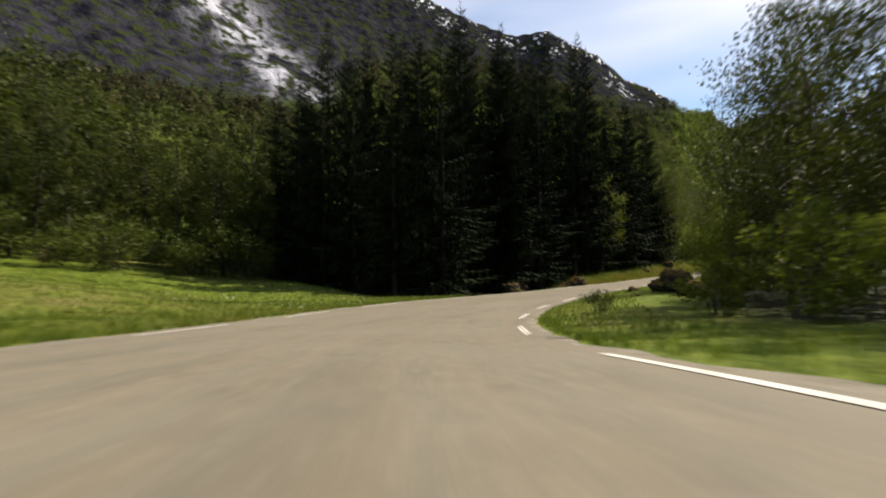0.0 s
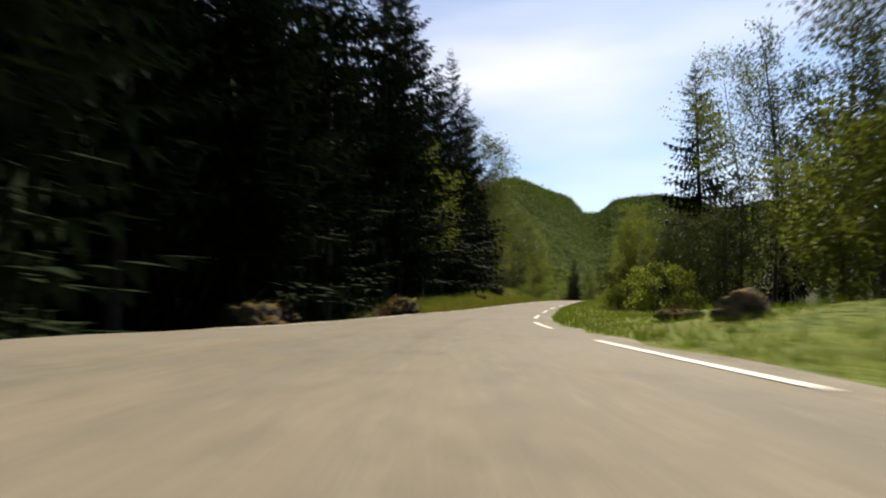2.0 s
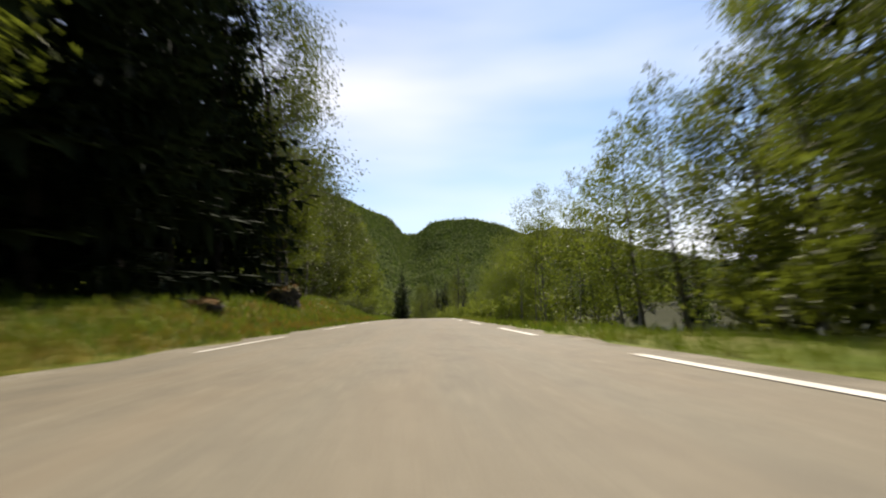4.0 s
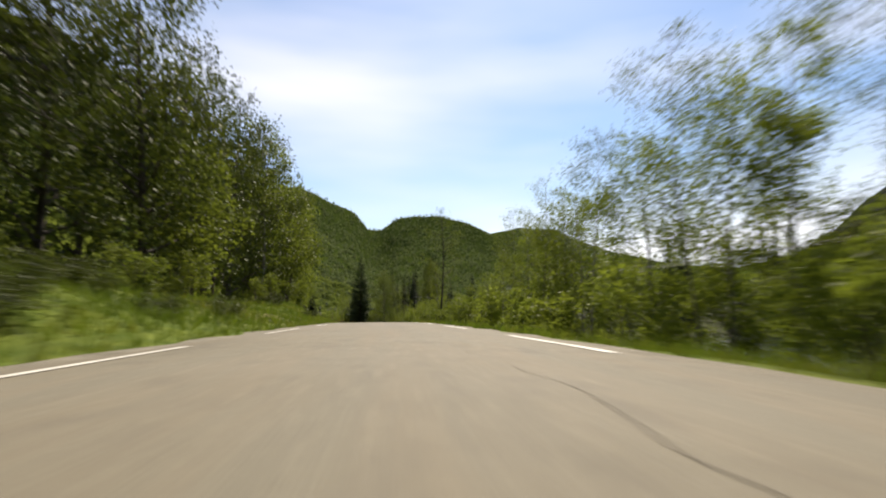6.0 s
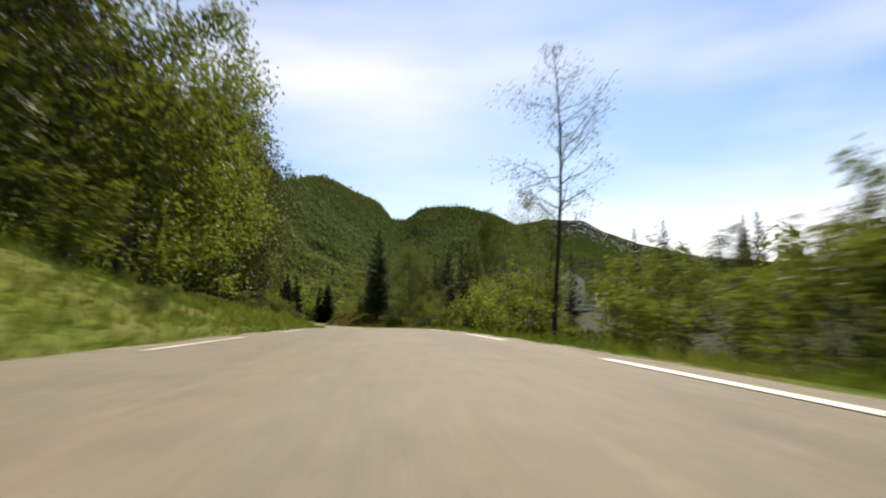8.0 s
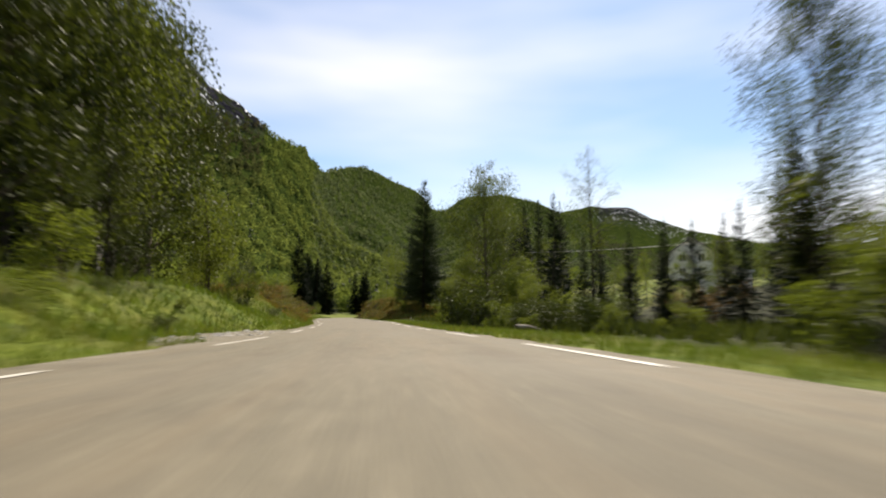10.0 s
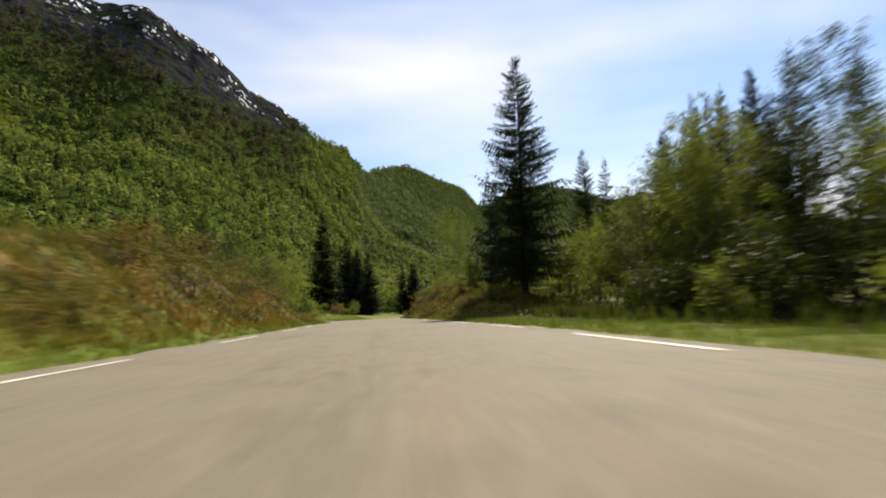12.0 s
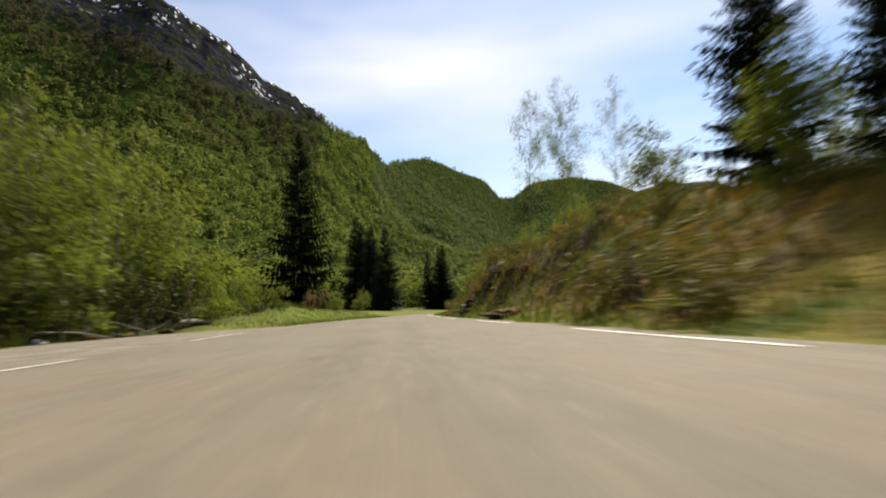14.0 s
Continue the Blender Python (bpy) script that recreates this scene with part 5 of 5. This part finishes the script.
v = []
for u in np.linspace(0, 1, 22):
    s, d = 258.5 + 9 * u**1.4, 3.6 + 17 * u
    for o in (-1.1, -0.4, 0.4, 1.1):
        p = spot(s + o * 0.9, d - o * 0.25)
        v.append((p.x, p.y, p.z + 0.035 - (0.05 if abs(o) > 1 else 0)))
tagged(mesh_object("path", np.array(v), grid_faces(22, 4), GRAVEL, None, True), "short pale gravel track leaving the road", "path", kind="structure")


# ---------------------------------------------------------------- stones, wood
PALE_STONE = material("pale_stone", [(0.20, 0.19, 0.17), (0.42, 0.40, 0.37)], 0.9, (2.0, 15.0), 0.6, 20)


def boulder(s, d, size, seed, label, sink=0.25, squash=0.65, mat=None, hair=0):
    bm = bmesh.new()
    big = max(size) > 0.9
    bmesh.ops.create_icosphere(bm, subdivisions=4 if big else 3, radius=1.0)
    off = Vector((seed * 3.7, seed * 1.3, seed))
    for v in bm.verts:
        w = 1 + 0.55 * noise.noise(v.co * 0.9 + off) - 0.5 * abs(noise.noise(v.co * 1.9 + off)) + 0.22 * noise.noise(v.co * 4.1 + off) + 0.07 * noise.noise(v.co * 9 + off)
        if big:                        # ledges and clefts
            w += 0.10 * math.sin(9 * v.co.z + 5 * noise.noise(v.co * 1.3 + off)) - 0.28 * abs(noise.noise(v.co * 3.3 + off)) + 0.10
        v.co = Vector((v.co.x * size[0], v.co.y * size[1], v.co.z * size[2])) * w
    me = bpy.data.meshes.new("boulder")
    bm.to_mesh(me)
    bm.free()
    me.polygons.foreach_set("use_smooth", [True] * len(me.polygons))
    me.materials.append(mat or BOULDER)
    ob = new("boulder", me)
    p = spot(s, d)
    ob.location = (p.x, p.y, p.z + size[2] * (1 - 2 * sink) * squash)
    ob.rotation_euler = (0, 0, seed)
    if hair:                           # moss and dry grass growing on the upper side
        rng = np.random.default_rng(int(seed * 10))
        up = [f for f in me.polygons if f.normal.z > 0.5]
        pick = rng.integers(0, len(up), hair)
        base = np.array([up[i].center[:] for i in pick]) + rng.normal(size=(hair, 3)) * 0.07 * size[2]
        out = np.array([up[i].normal[:] for i in pick]) + rng.normal(size=(hair, 3)) * 0.5
        across = unit(np.cross(out, rng.normal(size=(hair, 3)))) * 0.022
        tip = base + unit(out) * rng.uniform(0.06, 0.24, (hair, 1))
        mesh_object("moss", np.stack([base - across, base + across, tip], 1).reshape(-1, 3), np.arange(3 * hair).reshape(-1, 3), MOSS, ob)["kind"] = "stuff"
    return tagged(ob, label, "boulder", "boulders along the road")


boulder(63.6, -6.2, (1.0, 0.95, 0.8), 1.1, "mossy boulder with rusty grass on top beside asphalt", 0.2, hair=900)
boulder(57, -10.8, (2.5, 2.2, 1.25), 2.3, "broad mossy hump overgrown with brown grass at the forest edge", 0.2, hair=1600)
boulder(52.5, -8.2, (1.0, 0.9, 0.85), 15.3, "rounded mossy stone in the shade of the forest", 0.2, hair=500)
boulder(40.2, 8.5, (1.6, 1.3, 1.1), 3.1, "large craggy moss-covered boulder with dark overhang on grass", 0.36, hair=500)
boulder(36.6, 9.8, (1.0, 0.9, 0.7), 4.4, "moss-covered boulder beside a larger one", hair=400)
boulder(44.4, 5.2, (0.6, 0.45, 0.38), 5.2, "small dark stone lying in the grass")
boulder(47.2, 4.9, (0.5, 0.4, 0.16), 16.1, "low brown earthy stone lying in the grass", hair=120)
boulder(97, -6.8, (0.9, 0.8, 0.75), 6.6, "small mossy boulder with rusty grass on a bank", hair=500)
boulder(45, -21, (1.6, 1.7, 0.95), 7.7, "grey mossy boulder at the meadow's shaded edge")
boulder(86, -6.2, (0.6, 0.6, 0.35), 8.3, "small mossy stone on the roadside bank", hair=150)
ledge_rng = random.Random(5)
for k in range(9):
    a = ledge_rng.uniform(283, 304)
    boulder(a, table(LINE_R, a) + ledge_rng.uniform(1.2, 4.2), (ledge_rng.uniform(0.4, 1.1), ledge_rng.uniform(0.4, 0.7), ledge_rng.uniform(0.14, 0.3)), 60.3 + k, "weathered dark rock ledge showing in the earth bank", 0.75, mat=None if k % 4 else PALE_STONE)
for k in range(9):
    boulder(278 + 1.9 * k + 0.9 * math.sin(5 * k), -9.2 + 0.5 * math.sin(4 * k), (0.18 + 0.09 * (k % 3), 0.2, 0.14), 9.1 + k, "broken grey stone beside the gravel pull-out", 0.35, mat=None if k % 3 else PALE_STONE)
for k in range(8):
    boulder(290 + 3.1 * (k % 4), 3.9 + 0.8 * (k // 4) + 0.3 * (k % 3), (0.26, 0.2, 0.14), 20.3 + k, "weathered rock showing in the earth mound")
stone_rng = random.Random(12)
for k in range(40):
    boulder(stone_rng.uniform(197.5, 208.5), -stone_rng.uniform(3.2, 4.9), (stone_rng.uniform(0.06, 0.16), stone_rng.uniform(0.06, 0.12), 0.05), 40.7 + k, "pale broken stone on the gravel patch", 0.4, mat=PALE_STONE)


def log_piece(name, s, d, length, radius, yaw, tilt, label, branches=2):
    rng = np.random.default_rng(int(s * 10))
    u = np.linspace(-0.5, 0.5, 7)
    lines = [np.c_[u * length, 0.05 * length * np.sin(5 * u), 0.03 * length * np.cos(4 * u), radius * (1.1 - 0.6 * (u + 0.5))]]
    for k in range(branches):
        a = rng.uniform(-0.3, 0.4) * length
        w = rng.normal(size=3) * 0.15 * length
        lines.append(np.array([[a, 0, 0, radius * 0.5], [a + w[0], w[1], abs(w[2]), radius * 0.3], [a + 1.8 * w[0], 1.8 * w[1], 2.2 * abs(w[2]), radius * 0.12]]))
    ob = mesh_object(name, *tubes(lines, 7), WOOD_GREY, None, True)
    p = spot(s, d)
    ob.matrix_basis = Matrix.Translation((p.x, p.y, p.z + radius * 0.7 + 0.5 * length * abs(math.sin(tilt)))) @ Euler((0, tilt, yaw)).to_matrix().to_4x4()
    return tagged(ob, label, "log")


log_piece("log", 208.1, 6.4, 1.5, 0.11, 0.6, 0.1, "short weathered log lying in roadside grass")
log_piece("fallen_branch", 291.5, -8.6, 3.0, 0.045, 2.2, 0.6, "pale dead branch leaning up from the stones", 4)
log_piece("fallen_branch", 288.4, -9.6, 2.4, 0.04, 0.4, 0.3, "bleached dead branch in dark undergrowth", 4)
log_piece("fallen_branch", 282.5, -9.7, 2.0, 0.045, 2.8, 0.12, "grey rotten branch at the gravel edge", 3)
log_piece("log", 293.5, -8.9, 1.6, 0.13, 1.2, 0.05, "short grey log among broken stones", 1)
log_piece("fallen_branch", 286, -9.5, 2.0, 0.04, 1.0, 0.15, "grey dead branch lying among stones", 3)


# ---------------------------------------------------------------- houses, poles
def box(bm, x0, y0, z0, x1, y1, z1):
    v = [bm.verts.new((x, y, zz)) for zz in (z0, z1) for x, y in ((x0, y0), (x1, y0), (x1, y1), (x0, y1))]
    for f in ((3, 2, 1, 0), (4, 5, 6, 7), (0, 1, 5, 4), (1, 2, 6, 5), (2, 3, 7, 6), (3, 0, 4, 7)):
        bm.faces.new([v[i] for i in f])


def part(name, bm, mat, parent, label=""):
    me = bpy.data.meshes.new(name)
    bm.to_mesh(me)
    bm.free()
    me.materials.append(mat)
    ob = new(name, me)
    ob.parent = parent
    return tagged(ob, label)


def house(x, y, z, yaw, wide, deep, wall, ridge, label, wall_mat, roof_mat, windows, chimney=True):
    top = new("house")
    bm = bmesh.new()
    w, d = wide / 2, deep / 2
    rows = [(-w, 0), (w, 0), (w, wall), (0, ridge), (-w, wall)]
    front, back = [bm.verts.new((a, -d, b)) for a, b in rows], [bm.verts.new((a, d, b)) for a, b in rows]
    bm.faces.new(front)
    bm.faces.new(back[::-1])
    for i in range(5):
        j = (i + 1) % 5
        bm.faces.new([front[j], front[i], back[i], back[j]])
    part("wall", bm, wall_mat, top)
    bm = bmesh.new()
    for sgn in (-1, 1):
        n = Vector((sgn * (ridge - wall), 0, w)).normalized() * 0.16
        e = Vector((sgn * w * 1.1, 0, wall - 0.1 * (ridge - wall)))
        r = Vector((0, 0, ridge))
        v = [bm.verts.new(p + Vector((0, yy, 0)) + o) for o in (n * 0.3, n * 1.4) for p, yy in ((e, -d - 0.4), (e, d + 0.4), (r, d + 0.4), (r, -d - 0.4))]
        for f in ((0, 1, 2, 3), (7, 6, 5, 4), (0, 4, 5, 1), (1, 5, 6, 2), (2, 6, 7, 3), (3, 7, 4, 0)):
            bm.faces.new([v[i] for i in f])
    roof = part("roof", bm, roof_mat, top)
    if chimney:
        bm = bmesh.new()
        box(bm, -0.35, 0.4, ridge - 0.5, 0.35, 1.1, ridge + 0.9)
        part("chimney", bm, ROOF_GREY, roof, "grey rendered chimney")
    for wx, wz, ww, wh in windows:
        bm = bmesh.new()
        for a in ((-ww / 2 - 0.1, -wh / 2 - 0.1, ww / 2 + 0.1, -wh / 2), (-ww / 2 - 0.1, wh / 2, ww / 2 + 0.1, wh / 2 + 0.1), (-ww / 2 - 0.1, -wh / 2, -ww / 2, wh / 2), (ww / 2, -wh / 2, ww / 2 + 0.1, wh / 2), (-0.04, -wh / 2, 0.04, wh / 2)):
            box(bm, wx + a[0], -d - 0.07, wz + a[1], wx + a[2], -d - 0.005, wz + a[3])
        win = part("window", bm, WALL_WHITE, top)
        bm = bmesh.new()
        box(bm, wx - ww / 2, -d - 0.03, wz - wh / 2, wx + ww / 2, -d - 0.01, wz + wh / 2)
        part("pane", bm, GLASS_DARK, win, "dark reflecting pane")
    top.matrix_basis = pose(x, y, z, 0, 0, yaw)
    return tagged(top, label, "house", "houses by the river")


FOUR = [(-1.7, 1.6, 1.1, 1.3), (1.7, 1.6, 1.1, 1.3), (-1.7, 4.3, 1.1, 1.3), (1.7, 4.3, 1.1, 1.3), (0, 6.4, 0.8, 0.9)]
house(23, 284, gz(23, 284) - 0.4, -20, 7.6, 9.0, 5.4, 8.0, "white wooden two-storey gabled house with grey roof", WALL_WHITE, ROOF_GREY, FOUR)
house(17.3, 260, gz(17.3, 260) - 0.1, -25, 7.0, 5.0, 3.3, 3.9, "low white outbuilding with a shallow pale roof", WALL_WHITE, WALL_WHITE, [(0.6, 1.8, 0.8, 0.9)], False)
house(104, 305, gz(104, 305) - 0.3, 25, 12.0, 8.0, 3.2, 6.0, "far wooden house with a wide weathered roof", WOOD_GREY, WOOD_GREY, [(-3, 1.7, 1.2, 1.1), (3, 1.7, 1.2, 1.1)], False)


def pole(s, d, height, lamp):
    top = new("street_lamp" if lamp else "utility_pole")
    v, f = tubes([np.array([[0, 0, -0.4, 0.12], [0, 0, height * 0.5, 0.10], [0, 0, height, 0.075]])], 9)
    mesh_object("post", v, f, WOOD_GREY, top, True)
    if not lamp:
        bm = bmesh.new()
        box(bm, -0.75, -0.04, height - 0.68, 0.75, 0.04, height - 0.6)
        part("crossarm", bm, WOOD_GREY, top)
    for x in (-0.1, 0.0, 0.1) if lamp else (-0.7, 0.0, 0.7):
        v, f = tubes([np.array([[x, 0, height - 0.6, 0.03], [x, 0, height - 0.5, 0.05], [x, 0, height - 0.42, 0.03]])], 7)
        mesh_object("insulator", v, f, METAL, top, True)
    if lamp:
        v, f = tubes([np.array([[0, 0, height - 0.12, 0.04], [-0.8, 0, height - 0.06, 0.035], [-1.5, 0, height, 0.03]])], 7)
        mesh_object("arm", v, f, METAL, top, True)
        v, f = tubes([np.array([[-1.4, 0, height, 0.03], [-1.55, 0, height, 0.13], [-1.9, 0, height - 0.02, 0.15], [-2.15, 0, height - 0.02, 0.05]])], 9)
        mesh_object("lamp_head", v, f, METAL, top, True)
    p = spot(s, d)
    t = road_at(s + BACK + 1, d) - road_at(s + BACK - 1, d)
    top.matrix_basis = pose(p.x, p.y, p.z, 0, 0, math.degrees(math.atan2(t[1], t[0])) - 90)
    tagged(top, "weathered wooden pole carrying wires" + (" and a street lamp" if lamp else ""), "street lamp" if lamp else "utility pole", "poles beside the road")
    return top, height


poles = [pole(s, d, h, lamp) for s, d, h, lamp in [(60, 21, 8.0, False), (112, 17, 6.0, False), (163, 19, 8.0, False), (222, 40, 7.5, False), (274.2, 23.5, 9.6, True)]]
for (a, ha), (b, hb) in zip(poles, poles[1:]):
    for x in (-0.7, 0.0, 0.7):
        p0, p1 = a.matrix_basis @ Vector((x, 0, ha - 0.42)), b.matrix_basis @ Vector((x / 7 if b is poles[-1][0] else x, 0, hb - 0.42))
        u = np.linspace(0, 1, 15)
        q = np.array([tuple(p0.lerp(p1, t)) for t in u])
        q[:, 2] -= 4 * 0.7 * u * (1 - u)
        tagged(mesh_object("power_line", *tubes([np.c_[q, np.full(15, 0.010)]], 4), WIRE), "bare wire hanging between wooden poles", "power line", "wires between the poles")

# river
s = np.arange(72, 176, 4.0)
v = [[*road_at(a + BACK, b)[:2], -3.75] for a in s for b in np.linspace(9, 62 + 6 * math.sin(a * 0.07), 12)]
tagged(mesh_object("water", np.array(v), grid_faces(len(s), 12), WATER), "calm dark river reflecting the sky", "river", kind="structure")
